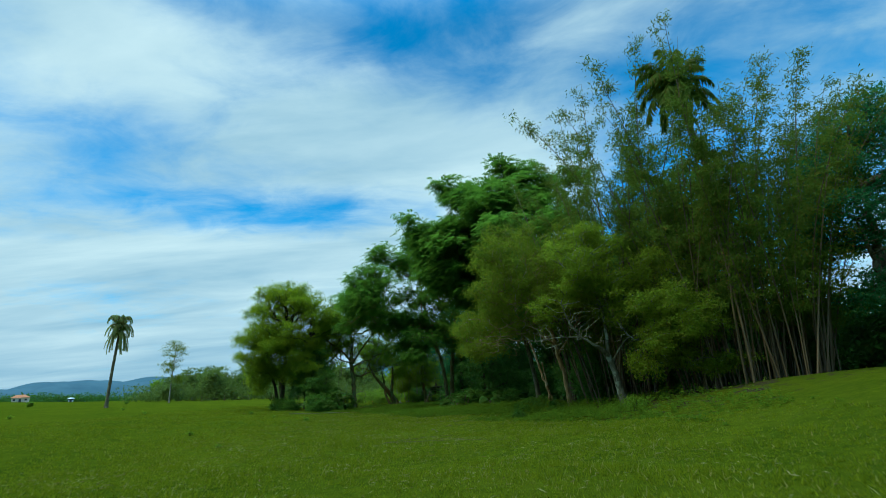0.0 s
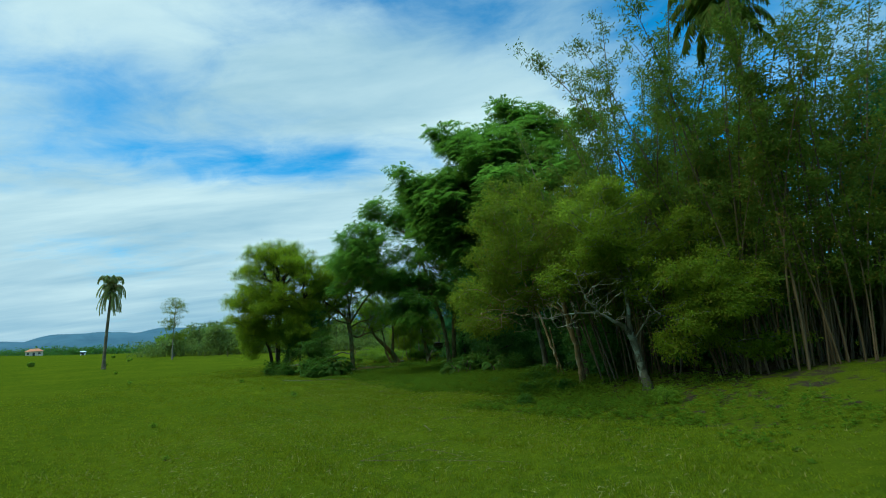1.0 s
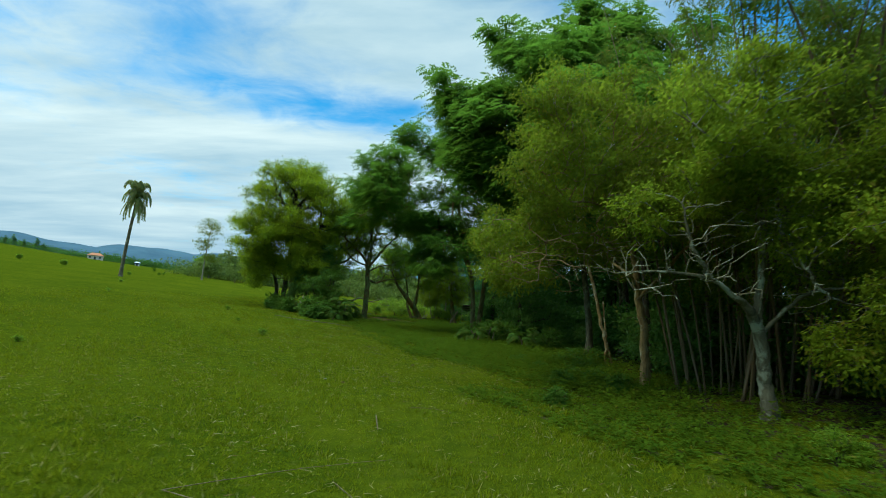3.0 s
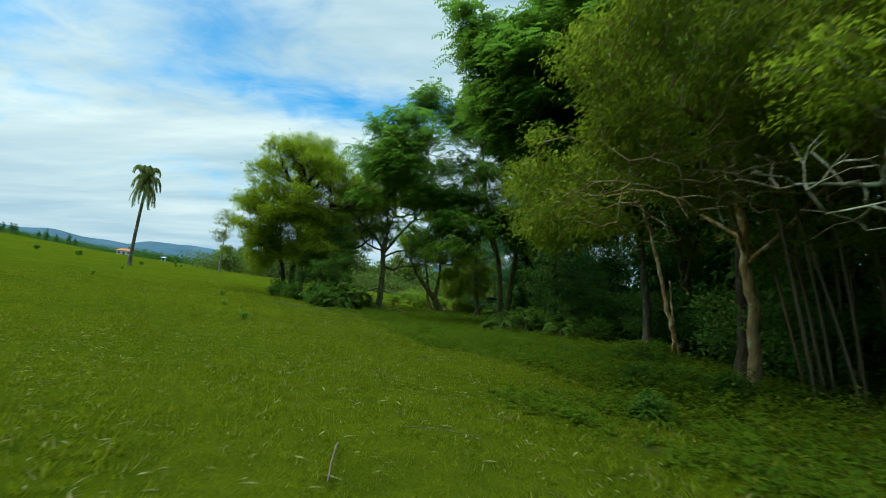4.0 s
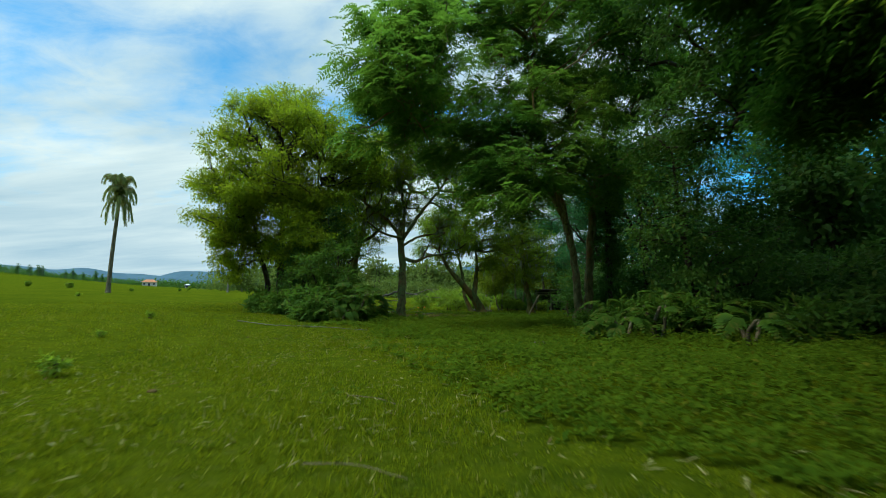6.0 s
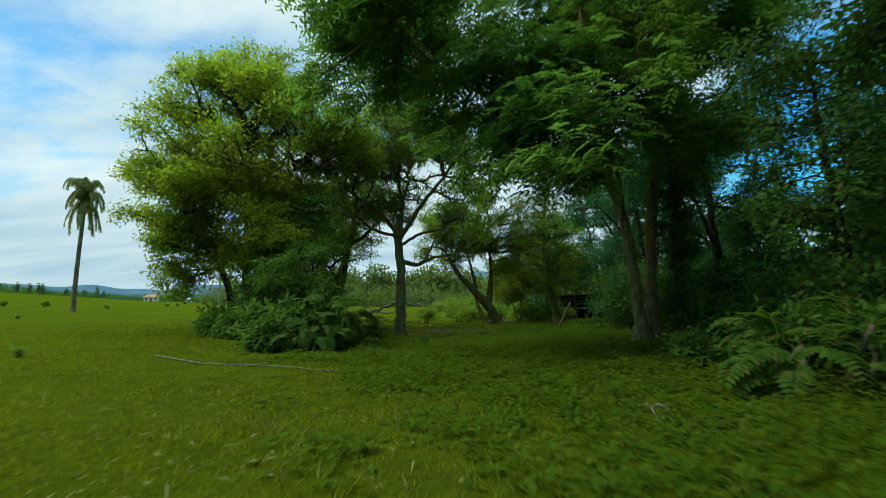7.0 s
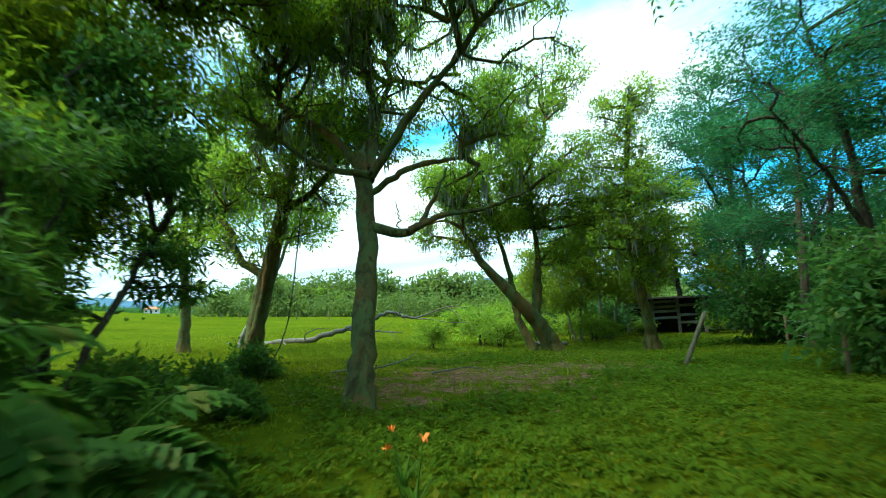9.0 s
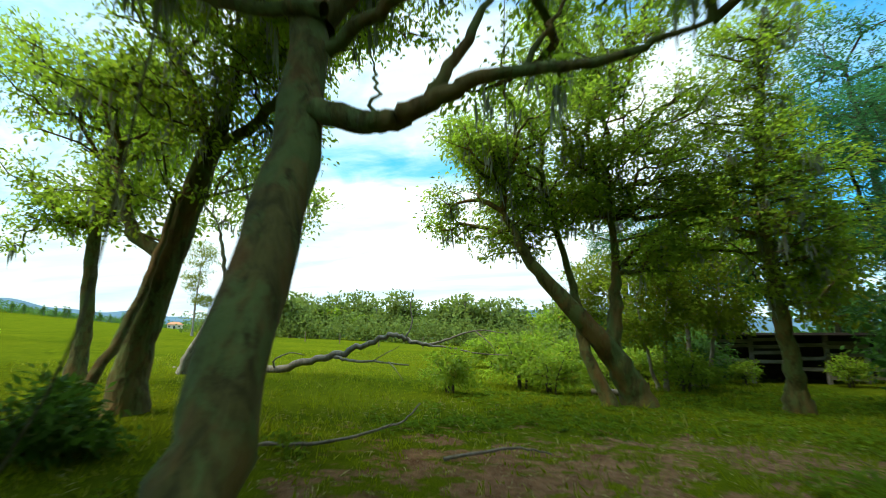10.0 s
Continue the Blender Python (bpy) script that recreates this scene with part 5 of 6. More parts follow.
big_leaf_plant(1.0, 42.7, 20, 0.7, 1.5, 121, "philodendron with yellowing leaves at the wood's edge", 0.75, 3)
big_leaf_plant(1.6, 45.0, 26, 0.9, 1.0, 119, "philodendron at the foot of the vine-draped tree", 0.85)
big_leaf_plant(2.2, 49.4, 26, 1.0, 1.2, 114, "philodendron with drooping cut leaves beside the shade tree", 0.9)
big_leaf_plant(3.6, 45.6, 26, 1.0, 1.3, 115, "philodendron with drooping cut leaves in the shaded edge", 0.9)
big_leaf_plant(3.0, 41.6, 20, 0.8, 1.0, 116, "philodendron low beneath the dark trees", 0.8)

edge = shrub((4.6, 42.4, zland(4.6, 42.4)), (0.9, 1.3), (0.24, 0.09), LEAF_GLOSS, 117, "broad-leaved green bush at the wood's edge", tips=36, per=45, stems=6, group="bushes of the wood edge")
for x, y, s in ((2.2, 44.8, 0.9), (5.6, 36.4, 1.0), (5.8, 39.4, 0.8), (1.9, 52.2, 0.8), (1.2, 57.6, 0.9), (0.8, 60.0, 0.9), (1.4, 63.0, 1.0), (5.0, 32.6, 0.8), (4.9, 29.0, 0.6), (-15.6, 51.4, 0.9), (-11.3, 47.9, 0.55), (-12.9, 54.6, 0.6), (-11.9, 54.2, 0.45), (-13.4, 53.6, 0.75), (-12.4, 52.8, 0.8), (3.5, 27.4, 0.42), (4.2, 30.4, 0.5), (3.2, 31.6, 0.45), (2.4, 34.0, 0.45), (4.4, 34.6, 0.55), (3.0, 24.4, 0.36), (5.2, 27.0, 0.45), (-12.7, 48.8, 1.25), (-12.2, 48.2, 0.9), (-10.9, 49.1, 0.8), (-12.4, 49.9, 1.4), (-11.5, 51.4, 0.8), (0.7, 44.6, 0.95), (1.7, 43.4, 1.0), (-0.6, 45.4, 0.6), (-14.4, 58.1, 0.7), (-17.6, 52.4, 1.0), (-16.4, 52.2, 0.9)):
    c = copy_thing(edge, pose(x, y, zland(x, y), 0, 0, rng.uniform(0, 360)))
    c.scale = (s, s, s * (0.55 if 28 < y < 41 else 1.0))


# ---- ground cover and grass ----
def cover_edge(y):
    """The ragged left border of the creeping plants."""
    return np.interp(y, [12, 15, 16, 18, 20, 23.5, 25.4, 27.3, 30, 31.2, 33.4, 36, 37.6, 41, 43.8, 46, 56, 60], [7.2, 6.2, 5.4, 4.8, 3.4, 1.5, 1.1, 1.1, 1.0, -0.8, -4.0, -3.6, -4.8, -6.5, -8.4, -11.4, -11.8, -12.5])


def cover_share(x, y):
    n = np.sin(x * 1.3 + 0.6 * np.sin(y * 0.9)) * np.sin(y * 1.1 + 0.8 * np.sin(x * 0.7)) + 0.5 * np.sin(x * 2.9 + y * 2.3) + 0.35 * np.sin(x * 5.3 - y * 4.1) * np.sin(y * 6.1)
    e = ease(x - cover_edge(y) + 1.15 * n, -0.7, 1.7) * ease(y, 12, 16)
    for cx, cy, rx, ry in ((-9.2, 60.3, 3.4, 3.2), (-6.3, 62.6, 2.4, 1.6), (-10.5, 57.9, 1.9, 2.4)):
        r = np.hypot((x - cx) / rx, (y - cy) / ry) + 0.12 * n
        e = e * ease(r, 0.75, 1.15)
    e = e * (1 - 0.75 * ease(y, 60, 67))
    return e, n


def ground_cover(count, each, seed):
    """Creeping plants: tufts of pointed leaves that spread from their hearts."""
    rng = np.random.default_rng(seed)
    x, y = rng.uniform(-13, 9.5, count), rng.uniform(12, 74, count)
    e, n = cover_share(x, y)
    keep = rng.uniform(0, 1, count) < e * (0.35 + 0.65 * (x < 6.5))
    x, y, n, e = x[keep], y[keep], n[keep], e[keep]
    k = len(x)
    lump = 0.17 + 0.12 * n + 0.09 * np.sin(x * 4.1 + np.sin(y * 1.7)) * np.sin(y * 4.7 + np.sin(x * 1.3)) + 0.26 * ease(x - cover_edge(y), 0.4, 2.4) * ease(y, 46, 34)
    h = np.maximum(0.03, lump * e) * rng.uniform(0.3, 1.2, k)
    heart = np.stack([x, y, land(x, y) + h * 0.55], 1)
    heart = np.repeat(heart, each, 0)
    h = np.repeat(h, each)
    m = len(heart)
    turn = rng.uniform(0, 2 * np.pi, m)
    rise = rng.uniform(-0.15, 0.9, m)
    out = np.stack([np.cos(turn), np.sin(turn), rise], 1)
    size = rng.uniform(0.75, 1.25, m) * np.repeat(rng.uniform(0.07, 0.12, k), each)
    c = heart + out * np.array([0.05, 0.05, 0.0]) * rng.uniform(0, 1, (m, 1)) + np.stack([0 * h, 0 * h, h * rng.uniform(-0.4, 0.4, m)], 1)
    nrm = np.stack([-np.cos(turn) * rise, -np.sin(turn) * rise, np.ones(m)], 1) + rng.normal(0, 0.25, (m, 3))
    s = Soup()
    leaves(s, c, out, nrm, size, size * rng.uniform(0.45, 0.62, m), 0.2)
    ob = part("ground_cover", s.mesh("ground_cover"), LEAF_COVER)
    tagged(ob, "creeping leafy plants that cover the ground under the trees", "ground cover", kind="stuff")


ground_cover(72000, 6, 121)


def grass(count, xr, yr, tall, seed, label, thin=None):
    rng = np.random.default_rng(seed)
    x, y = rng.uniform(*xr, count), rng.uniform(*yr, count)
    if thin is not None:
        keep = rng.uniform(0, 1, count) < thin(x, y)
        x, y = x[keep], y[keep]
    x, y = np.repeat(x, 5), np.repeat(y, 5)
    k = len(x)
    x, y = x + rng.normal(0, 0.035, k), y + rng.normal(0, 0.035, k)
    patchy = 0.8 + 0.45 * np.sin(x * 0.9 + np.sin(y * 0.7) * 2) * np.sin(y * 0.8 + 1) + 0.2 * np.sin(x * 3.3 + y * 2.7)
    h = tall * np.clip(patchy, 0.35, 1.4) * rng.uniform(0.5, 1.3, k) * np.repeat(rng.uniform(0.55, 1.5, k // 5), 5)
    c = np.stack([x, y, land(x, y) - 0.01], 1)
    s = Soup()
    along = np.stack([rng.normal(0, 0.55, k), rng.normal(0, 0.55, k), np.ones(k)], 1)
    side = unit(np.cross(along, rng.normal(0, 1, (k, 3)))) * rng.uniform(0.006, 0.014, (k, 1))
    s.add(np.stack([c - side, c + side, c + unit(along) * h[:, None]], 1).reshape(-1, 3), None, np.arange(k * 3).reshape(-1, 3))
    ob = part("grass", s.mesh("grass"), LEAF_GRASS)
    tagged(ob, label, "grass", kind="stuff")


def off_cover(x, y):
    """Thins out into the creeping plants and towards the far sides."""
    rim = ease(x, -12, -7.5) * ease(y, -1, 7) * (1 - 0.6 * ease(x, 4, 9) * ease(y, 30, 20))
    rim = np.where(y > 45, 1.0, np.maximum(rim, 0.0))
    return (1 - 0.9 * cover_share(x, y)[0]) * rim


def pasture_rim(x, y):
    return ease(x, -30, -22) * (1 - ease(x, -11, -8)) * ease(y, 4, 14) * (1 - ease(y, 56, 64))


grass(78000, (-12.0, 9.0), (-1.0, 47.0), 0.10, 131, "short grazed grass with dry straws", off_cover)
grass(23000, (-30.0, -8.0), (4.0, 64.0), 0.13, 132, "short grass of the open pasture", pasture_rim)
grass(12000, (-26.0, 0.0), (57.0, 92.0), 0.16, 133, "grass of the clearing", off_cover)

def straw(count, seed, xr, yr, label):
    """Dry stems and bits scattered flat over the ground."""
    rng = np.random.default_rng(seed)
    x, y = rng.uniform(*xr, count), rng.uniform(*yr, count)
    keep = rng.uniform(0, 1, count) < off_cover(x, y) * (0.4 + 0.6 * (np.sin(x * 1.1 + 2) * np.sin(y * 0.9) > 0))
    x, y = x[keep], y[keep]
    k = len(x)
    s = Soup()
    leaves(s, np.stack([x, y, land(x, y) + rng.uniform(0.03, 0.09, k)], 1), rng.normal(0, 1, (k, 3)) * np.array([1, 1, 0.12]), rng.normal(0, 0.2, (k, 3)) + np.array([0, 0, 1.0]),
           rng.uniform(0.06, 0.20, k), rng.uniform(0.008, 0.022, k), 0.1)
    ob = part("straw", s.mesh("straw"), LEAF_STRAW)
    tagged(ob, label, "straw", kind="stuff")


LEAF_STRAW = leaf_material("dry_straw", (0.13, 0.11, 0.03), (0.28, 0.24, 0.085), (0.12, 0.06, 0.03), 0.12, 0.2, 0.8, 0.1)
straw(9000, 134, (-12, 5), (3, 46), "dry straw and leaf bits scattered over the turf")
straw(3000, 135, (-14, -3), (55, 66), "dry leaf litter on the bare soil of the clearing")

# ---- things that lie about ----


def stick(pts, r0, r1, mat, label, name, category, group=""):
    s = Soup()
    p = smooth_line(pts, 6)
    rng = np.random.default_rng(int(abs(pts[0][0] * 100 + pts[0][1])))
    p[1:-1] += rng.normal(0, r0 * 0.3, (len(p) - 2, 3))
    tube(s, p, np.linspace(r0, r1, len(p)), 8, 0.08, rng)
    ob = part(name, s.mesh(name), mat, smooth=True)
    return tagged(ob, label, category, group)


def on(x, y, up=0.0):
    return (x, y, zland(x, y) + up)


stick([on(-14.3, 45.6, 0.05), on(-12.9, 45.1, 0.06), on(-12.1, 44.7, 0.06), on(-10.4, 44.5, 0.07), on(-8.2, 44.0, 0.05)], 0.018, 0.010, PIPE_PALE, "long pale bare pole lying in the grass", "fallen_pole", "pole")
for (ax, ay), (bx, by) in (((-2.40, 41.42), (-2.34, 40.48)), ((-2.30, 41.27), (-2.14, 40.66)), ((-2.10, 41.52), (-2.19, 40.43))):
    stick([on(ax, ay, 0.05), on((ax + bx) / 2, (ay + by) / 2 + 0.03, 0.16), on(bx, by, 0.06)], 0.02, 0.01, DRY_WOOD, "dry brown stick in a small heap in the ground cover", "stick", "stick", "sticks in the ground cover")
stick([on(-0.9, 20.9, 0.05), on(-0.8, 20.5, 0.07), on(-0.65, 20.0, 0.05)], 0.014, 0.008, POST_WOOD, "pale broken stick lying in the grass", "stick", "stick", "sticks in the grass")
for a, b in (((-2.2, 16.4), (1.6, 15.2)), ((-2.2, 16.4), (-0.1, 18.6)), ((-4.4, 33.2), (-3.6, 32.9)), ((-3.7, 30.7), (-2.9, 30.6)), ((-1.9, 25.6), (-1.5, 25.2)), ((-3.2, 27.2), (-3.0, 26.6)), ((-0.6, 17.4), (0.4, 16.0)), ((-0.4, 21.8), (0.5, 21.6))):
    stick([on(*a, 0.04), on((a[0] + b[0]) / 2, (a[1] + b[1]) / 2 + 0.05, 0.06), on(*b, 0.04)], 0.006, 0.003, POST_WOOD, "thin dry stem lying in the grass", "stick", "stick", "sticks in the grass")


def lump(x, y, r, seed, mat, label, name, category, group=""):
    bm = bmesh.new()
    bmesh.ops.create_icosphere(bm, subdivisions=2, radius=r)
    for v in bm.verts:
        k = 1 + 0.25 * noise.noise(v.co / r * 1.3 + Vector((seed, 0, 0)))
        v.co = Vector((v.co.x * k, v.co.y * k * 0.8, v.co.z * 0.45 * k))
    ob = part(name, bm, mat, smooth=True)
    ob.location = on(x, y, r * 0.25)
    return tagged(ob, label, category, group)


for i, (x, y, r) in enumerate(((-1.5, 28.8, 0.11), (-2.6, 24.2, 0.10), (0.3, 27.9, 0.09), (-7.0, 33.0, 0.12), (-3.9, 29.2, 0.08))):
    lump(x, y, r * 0.55, i, DUNG, "dried dark dung pat in the grass", "dung_pat", "dung", "dung pats")
for i, (x, y, r) in enumerate(((-3.9, 26.0, 0.10), (-3.2, 24.6, 0.09), (-2.9, 28.5, 0.06))):
    lump(x, y, r * 0.4, i + 9, STONE, "pale stone in the grass", "stone", "stone", "stones in the pasture")

# small dark weeds across the pasture
weed = shrub((-9.5, 33.8, zland(-9.5, 33.8)), (0.22, 0.4), (0.10, 0.04), LEAF_LIGHT, 141, "small dark weed tuft in the pasture", "weed", 4, 14, 18, "weeds in the pasture", "weed")
rng = np.random.default_rng(142)
for x, y, s in [(-13.0, 38.0, 1.0), (-17.0, 44.0, 1.4), (-8.0, 18.0, 0.7), (-26, 44, 1.4), (-34, 40, 1.4), (-38, 60, 1.6), (-10.0, 9.0, 1.2), (-12.0, 24.0, 1.0)]:
    c = copy_thing(weed, pose(x, y, zland(x, y), 0, 0, rng.uniform(0, 360)))
    c.scale = (s * 0.6, s * 0.6, s * 0.55)
field_bush = shrub((-75, 92, zland(-75, 92)), (0.9, 1.7), (0.35, 0.2), LEAF_LIGHT, 143, "lone dark bush in the open pasture", "shrub", 5, 40, 30, "bushes of the pasture")
field_bush.scale = (0.5, 0.5, 0.55)
for x, y, s in ((-56, 84, 0.55), (-66, 105, 0.6), (-70, 112, 0.5), (-88, 96, 0.9), (-100, 150, 0.9)):
    c = copy_thing(field_bush, pose(x, y, zland(x, y), 0, 0, rng.uniform(0, 360)))
    c.scale = (s * 0.5, s * 0.5, s * 0.55)

# ---- the fallen limb in the clearing ----
fallen = thing("fallen_limb", on(-20.4, 69.0), "large grey fallen limb with bare forking twigs in the clearing", "fallen branch")


def limb(name, pts, r0, r1, parent, mat=DRY_WOOD, sides=8):
    s = Soup()
    base = np.array(parent.location) if parent.parent is None else np.zeros(3)
    p = smooth_line(np.array(pts, float) - base, 6)
    rng = np.random.default_rng(len(pts) * 7 + int(r0 * 1000))
    p[1:-1] += rng.normal(0, r0 * 0.22, (len(p) - 2, 3))
    tube(s, p, np.linspace(r0, r1, len(p)), sides, 0.06, rng)
    return part(name, s.mesh(name), mat, parent, smooth=True)


limb("stem", [(-21.8, 69.2, 0.52), (-20.4, 69.0, 0.62), (-18.6, 69.0, 0.74), (-17.3, 69.0, 1.02), (-16.4, 69.0, 1.22), (-15.6, 69.0, 1.53), (-14.6, 69.0, 1.86), (-14.0, 69.0, 1.66), (-13.4, 69.1, 1.52)], 0.15, 0.055, fallen)
limb("branch", [(-16.7, 69.0, 1.15), (-16.0, 68.8, 1.02), (-15.0, 68.6, 1.0), (-13.9, 68.6, 0.93)], 0.06, 0.02, fallen)
limb("branch", [(-13.5, 69.1, 1.53), (-12.8, 69.2, 1.72), (-12.0, 69.3, 1.98), (-11.0, 69.4, 1.9)], 0.045, 0.012, fallen)
limb("branch", [(-14.2, 69.0, 1.7), (-14.0, 69.1, 2.2), (-14.1, 69.2, 2.8), (-14.0, 69.2, 3.3)], 0.03, 0.008, fallen)
limb("branch", [(-13.4, 69.1, 1.52), (-12.6, 68.9, 1.44), (-11.8, 68.8, 1.3), (-10.9, 68.8, 1.25)], 0.035, 0.01, fallen)
limb("branch", [(-14.6, 68.7, 1.0), (-14.2, 68.2, 0.85), (-13.8, 67.9, 0.5)], 0.025, 0.008, fallen)
limb("branch", [(-15.2, 68.7, 1.0), (-14.8, 68.4, 1.15), (-14.1, 68.3, 1.5)], 0.022, 0.008, fallen)
limb("branch", [(-18.9, 69.0, 0.72), (-18.5, 68.4, 1.0), (-17.7, 68.0, 1.25), (-17.0, 67.8, 1.2)], 0.035, 0.010, fallen)
limb("branch", [(-20.0, 69.0, 0.62), (-19.4, 68.2, 0.5), (-18.8, 67.6, 0.35), (-18.4, 67.2, 0.15)], 0.05, 0.012, fallen)
limb("branch", [(-12.0, 69.3, 1.98), (-11.5, 69.1, 1.6), (-11.2, 69.0, 1.2)], 0.022, 0.006, fallen)
limb("branch", [(-21.6, 69.2, 0.53), (-22.2, 69.0, 0.45), (-22.8, 68.7, zland(-22.8, 68.7))], 0.12, 0.06, fallen)
limb("branch", [(-20.6, 69.0, 0.6), (-20.5, 69.3, 0.3), (-20.4, 69.5, zland(-20.4, 69.5) - 0.05)], 0.05, 0.04, fallen)
stick([on(-12.9, 59.6, 0.05), on(-11.9, 60.0, 0.12), on(-11.2, 60.8, 0.35), on(-11.0, 61.2, 0.6)], 0.03, 0.01, DRY_WOOD, "bent dry twig standing up from the soil", "dry_branch", "branch", "dry branches")
stick([on(-10.4, 60.4, 0.04), on(-9.6, 61.0, 0.10), on(-9.1, 61.2, 0.05)], 0.025, 0.01, DRY_WOOD, "bent dry twig on the bare soil", "dry_branch", "branch", "dry branches")
stick([on(-8.6, 70.4, 0.12), on(-7.6, 70.6, 0.13), on(-6.9, 70.6, 0.12)], 0.10, 0.09, DRY_WOOD, "short pale log lying in the grass", "log", "log")

# hanging vines
for pts, r in (([(-12.3, 57.3, 6.6), (-12.35, 57.2, 4.7), (-12.6, 57.1, 2.2), (-12.8, 57.0, 1.2), (-13.3, 56.9, 0.3)], 0.017), ([(-9.2, 58.6, 6.6), (-9.25, 58.6, 4.2), (-9.15, 58.5, 2.3)], 0.006),
               ([(-11.9, 57.0, 7.6), (-12.0, 56.9, 6.0), (-11.8, 56.9, 4.9)], 0.012), ([(-10.6, 56.8, 8.0), (-10.5, 56.8, 6.4), (-10.7, 56.9, 5.0)], 0.01)):
    stick(pts, r, r * 0.7, BARK_GREY, "thin bare vine hanging from the straight tree", "hanging_vine", "vine", "hanging vines")

# orange flowers
for x, y, k in ((-8.25, 51.5, 2), (-8.0, 51.0, 1), (4.4, 44.0, 1), (1.4, 66.0, 1)):
    plant = thing("flowering_plant", on(x, y), "strap-leaved plant with small orange flowers in the ground cover", "flower", "orange flowers")
    rng = np.random.default_rng(int(100 * y))
    for i in range(16):
        s = Soup()
        a = rng.uniform(0, 6.28)
        g = np.linspace(0, 1, 6)
        L = rng.uniform(0.4, 0.65)
        p = np.stack([0.3 * L * g ** 2 * math.cos(a), 0.3 * L * g ** 2 * math.sin(a), L * (g - 0.25 * g ** 3)], 1)
        side = np.array([-math.sin(a), math.cos(a), 0]) * 0.014
        w = (1 - g ** 3)[:, None]
        v = np.concatenate([p - side * w, p + side * w + (0, 0, 0.004)])
        s.add(v, [[j, j + 1, j + 7, j + 6] for j in range(5)])
        part("leaf", s.mesh("leaf"), LEAF_GLOSS, plant)
    for i in range(k):
        a = rng.uniform(0, 6.28)
        tip = np.array([0.14 * math.cos(a), 0.14 * math.sin(a), rng.uniform(0.5, 0.8)])
        s = Soup()
        tube(s, np.array([(0, 0, 0), tip * (0.5, 0.5, 0.6), tip]), np.array([0.008, 0.006, 0.005]), 5)
        stem = part("stalk", s.mesh("stalk"), LEAF_GLOSS, plant)
        s = Soup()
        n = 7
        d = unit(rng.normal(0, 1, (n, 3)) + (0, 0, 0.6))
        leaves(s, np.tile(tip, (n, 1)), d, rng.normal(0, 1, (n, 3)), 0.06, 0.035)
        part("flower", s.mesh("flower"), PETAL, stem, "small orange flower")

# ---- fence, corral, house ----


def box(bm, lo, hi, bevel=0.004):
    r = bmesh.ops.create_cube(bm, size=1.0)
    for v in r["verts"]:
        v.co = Vector([lo[i] + (hi[i] - lo[i]) * (v.co[i] + 0.5) for i in range(3)])
    if bevel:
        es = list({e for v in r["verts"] for e in v.link_edges})
        bmesh.ops.bevel(bm, geom=es, offset=bevel, segments=1, affect="EDGES")


def post(x, y, h, r, lean=(0, 0), label="weathered wooden fence post standing in the ground cover"):
    s = Soup()
    rng = np.random.default_rng(int(x * 50 + y * 10) % 9999)
    f = np.linspace(0, 1, 9)
    p = np.stack([lean[0] * f, lean[1] * f, -0.1 + f * (h + 0.1)], 1)
    tube(s, p, r * (1 + rng.normal(0, 0.04, 9)), 9, 0.06, rng)
    ob = part("fence_post", s.mesh("fence_post"), POST_WOOD, smooth=True)
    ob.location = on(x, y)
    return tagged(ob, label, "fence post", "fence posts")


post(-0.9, 60.1, 1.1, 0.055)
post(0.9, 68.0, 1.1, 0.055)
post(1.4, 72.4, 1.2, 0.06)
post(-3.55, 63.4, 1.45, 0.07, (0.8, 0.45), "leaning stub of a weathered brown dead trunk")
for x, y in ((-20, 104), (-26, 106), (-32, 108), (-14, 102), (-8, 100), (-2, 98), (4, 96), (-38, 110), (-44, 112), (-50, 114), (-56, 116)):
    post(x, y, 1.2, 0.06, (0, 0), "thin pale fence post at the far side of the field")
for h in (0.5, 0.95):
    stick([on(-0.9, 60.1, h), on(0.0, 64.0, h - 0.05), on(0.9, 68.0, h)], 0.006, 0.006, WIRE, "sagging fence wire between the posts", "fence_wire", "wire", "fence wires")


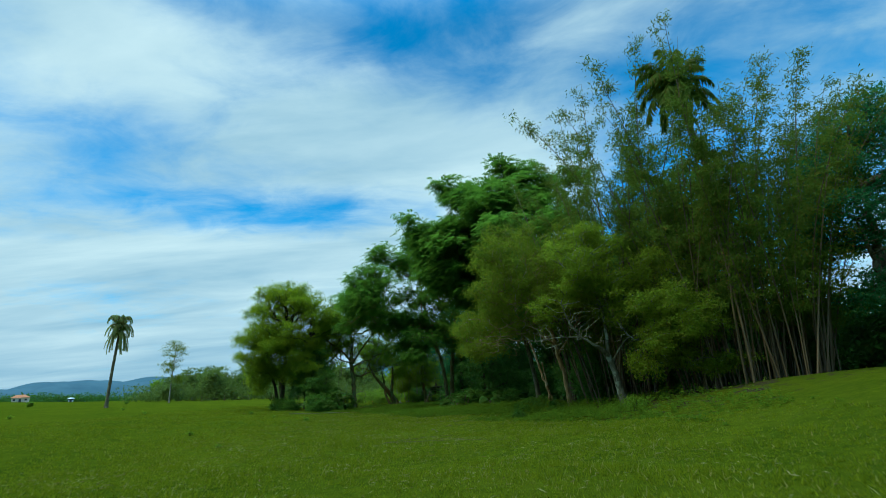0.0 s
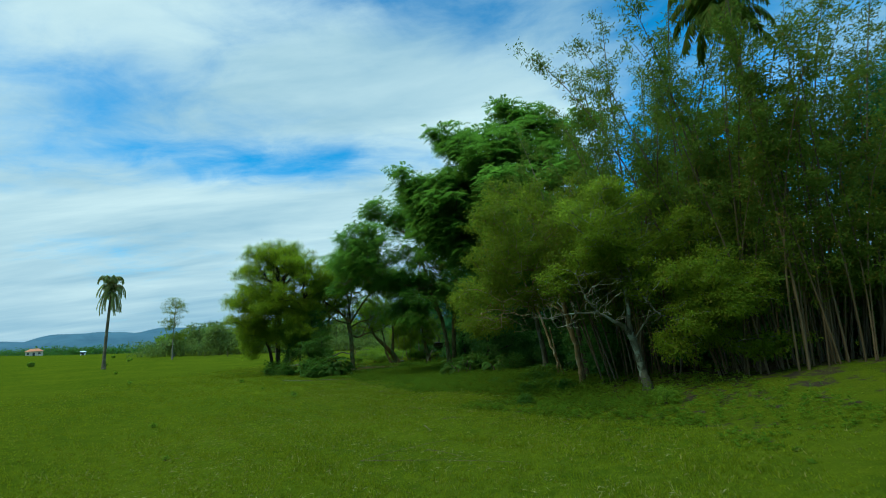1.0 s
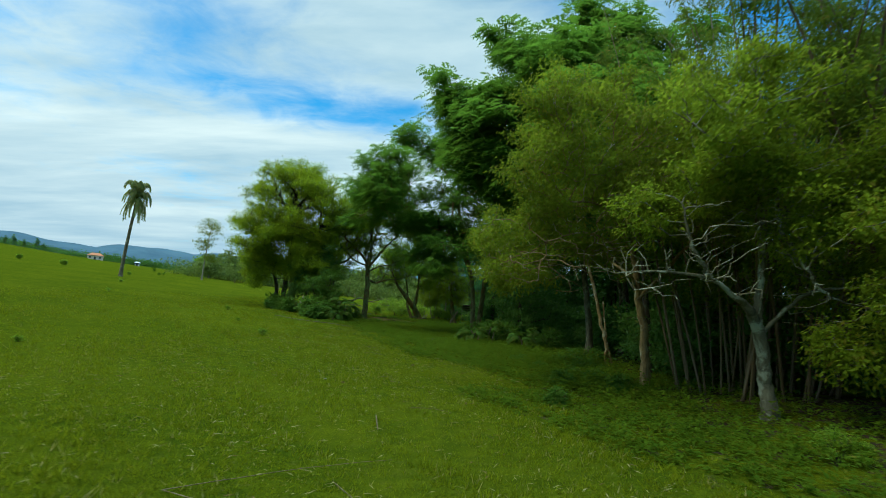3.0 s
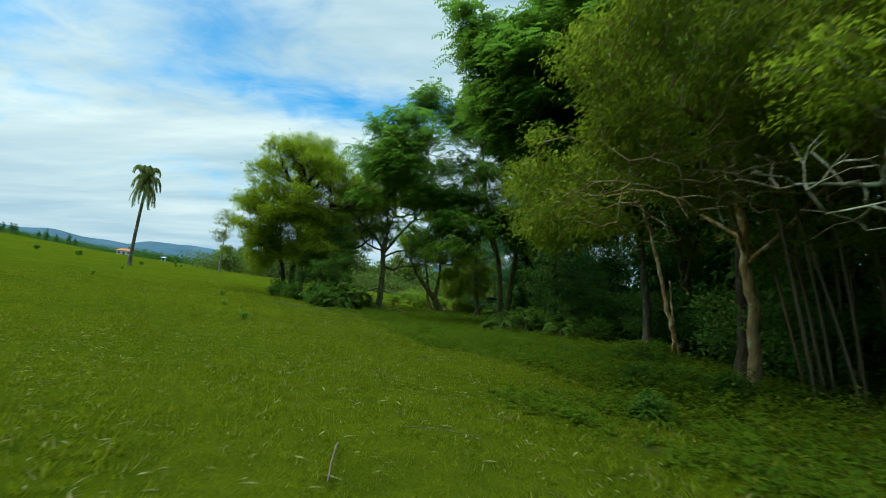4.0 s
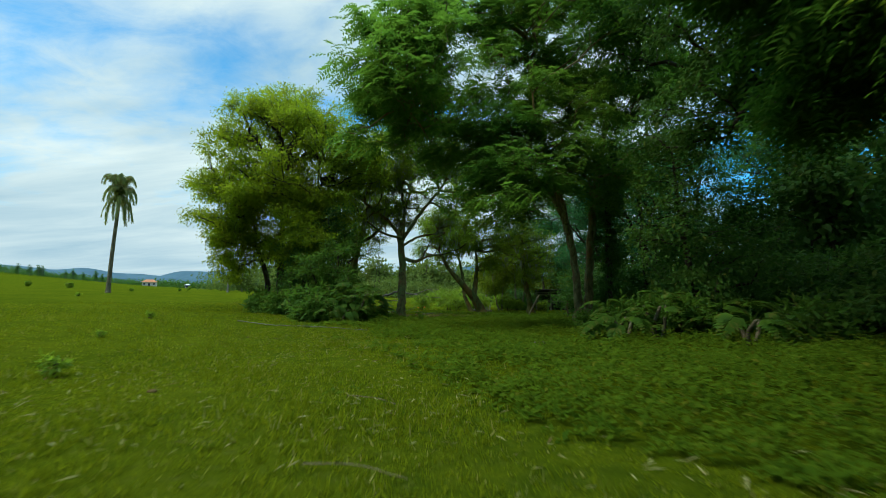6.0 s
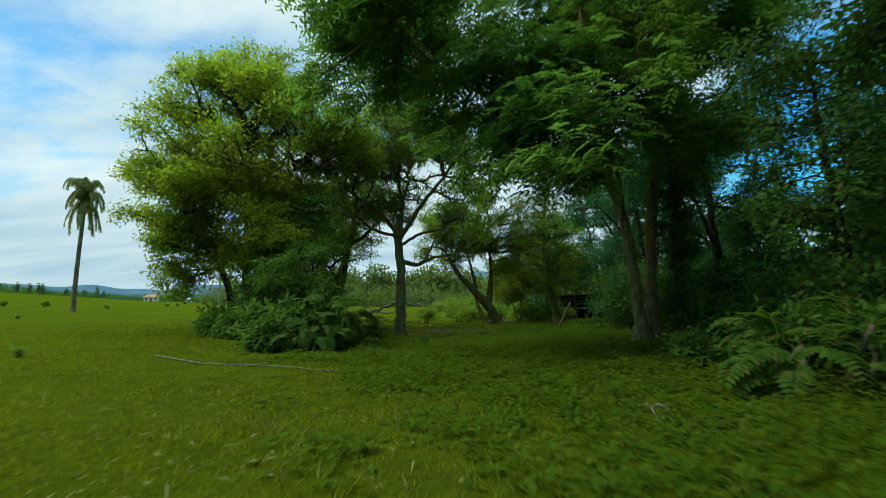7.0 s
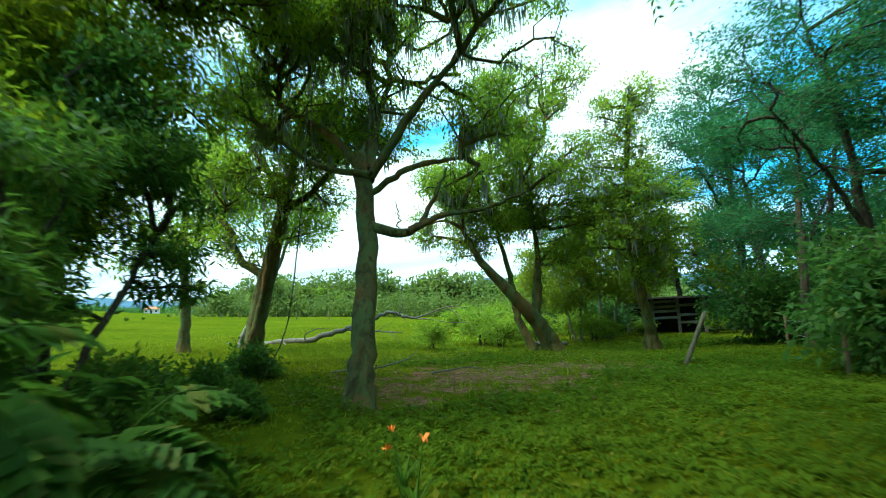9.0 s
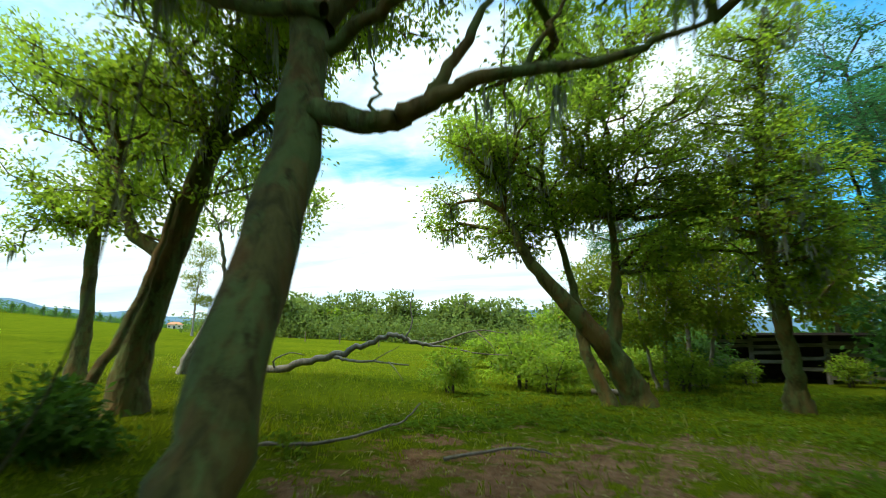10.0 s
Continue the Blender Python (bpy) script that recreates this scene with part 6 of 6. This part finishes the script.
def corral(x, y):
    top = thing("corral", on(x, y), "old grey board corral under a dark roof in the trees", "corral")
    rng = np.random.default_rng(7)
    for i in range(6):
        bm = bmesh.new()
        box(bm, (i * 1.4 - 0.08, -0.08, -0.1), (i * 1.4 + 0.08, 0.08, 1.95))
        part("post", bm, BOARD_WOOD, top)
    for row in range(6):
        for i in range(5):
            if rng.uniform() < 0.34:
                continue
            bm = bmesh.new()
            z = 0.25 + row * 0.28 + rng.normal(0, 0.025)
            box(bm, (i * 1.4 - 0.05, -0.12, z), (i * 1.4 + 1.45, -0.082, z + 0.15))
            ob = part("board", bm, BOARD_WOOD, top)
            ob.rotation_euler = (0, rng.normal(0, 0.02), 0)
    bm = bmesh.new()
    box(bm, (-0.5, -0.9, 1.95), (7.5, 3.4, 2.05))
    part("roof", bm, SHED_ROOF, top, "dark sagging sheet roof")
    bm = bmesh.new()
    box(bm, (-0.3, 3.2, -0.1), (7.3, 3.3, 1.95))
    part("back_wall", bm, SHED_ROOF, top)
    return top


corral(-3.3, 79.0)


def house(x, y, turn, size, roof_mat, wall_mat, label):
    w, d, h = size
    top = thing("house", on(x, y), label, "house")
    top.rotation_euler = (0, 0, radians(turn))
    bm = bmesh.new()
    box(bm, (-w / 2, -d / 2, -0.5), (w / 2, d / 2, h), 0.02)
    wall = part("wall", bm, wall_mat, top)
    bm = bmesh.new()
    o = 0.6
    v = [bm.verts.new(c) for c in ((-w / 2 - o, -d / 2 - o, h), (w / 2 + o, -d / 2 - o, h), (w / 2 + o, d / 2 + o, h), (-w / 2 - o, d / 2 + o, h), (-w / 4, 0, h + d * 0.3), (w / 4, 0, h + d * 0.3))]
    for f in ((0, 1, 5, 4), (1, 2, 5), (2, 3, 4, 5), (3, 0, 4), (3, 2, 1, 0)):
        bm.faces.new([v[i] for i in f])
    part("roof", bm, roof_mat, top)
    for i in range(3):
        bm = bmesh.new()
        cx = -w / 2 + w * (i + 0.5) / 3
        box(bm, (cx - 0.6, -d / 2 - 0.06, 0 if i == 1 else 1.0), (cx + 0.6, -d / 2 - 0.003, 2.1), 0.01)
        part("door" if i == 1 else "window", bm, DARK_GLASS, top)
    return top


house(-274, 328, 35, (8.6, 6.0, 2.9), ROOF_TILE, WALL_CREAM, "small distant farmhouse with an orange tiled roof in the pasture")
house(-218, 296, 30, (2.2, 2.0, 1.9), WALL_WHITE, WALL_WHITE, "tiny white farm hut in the pasture")
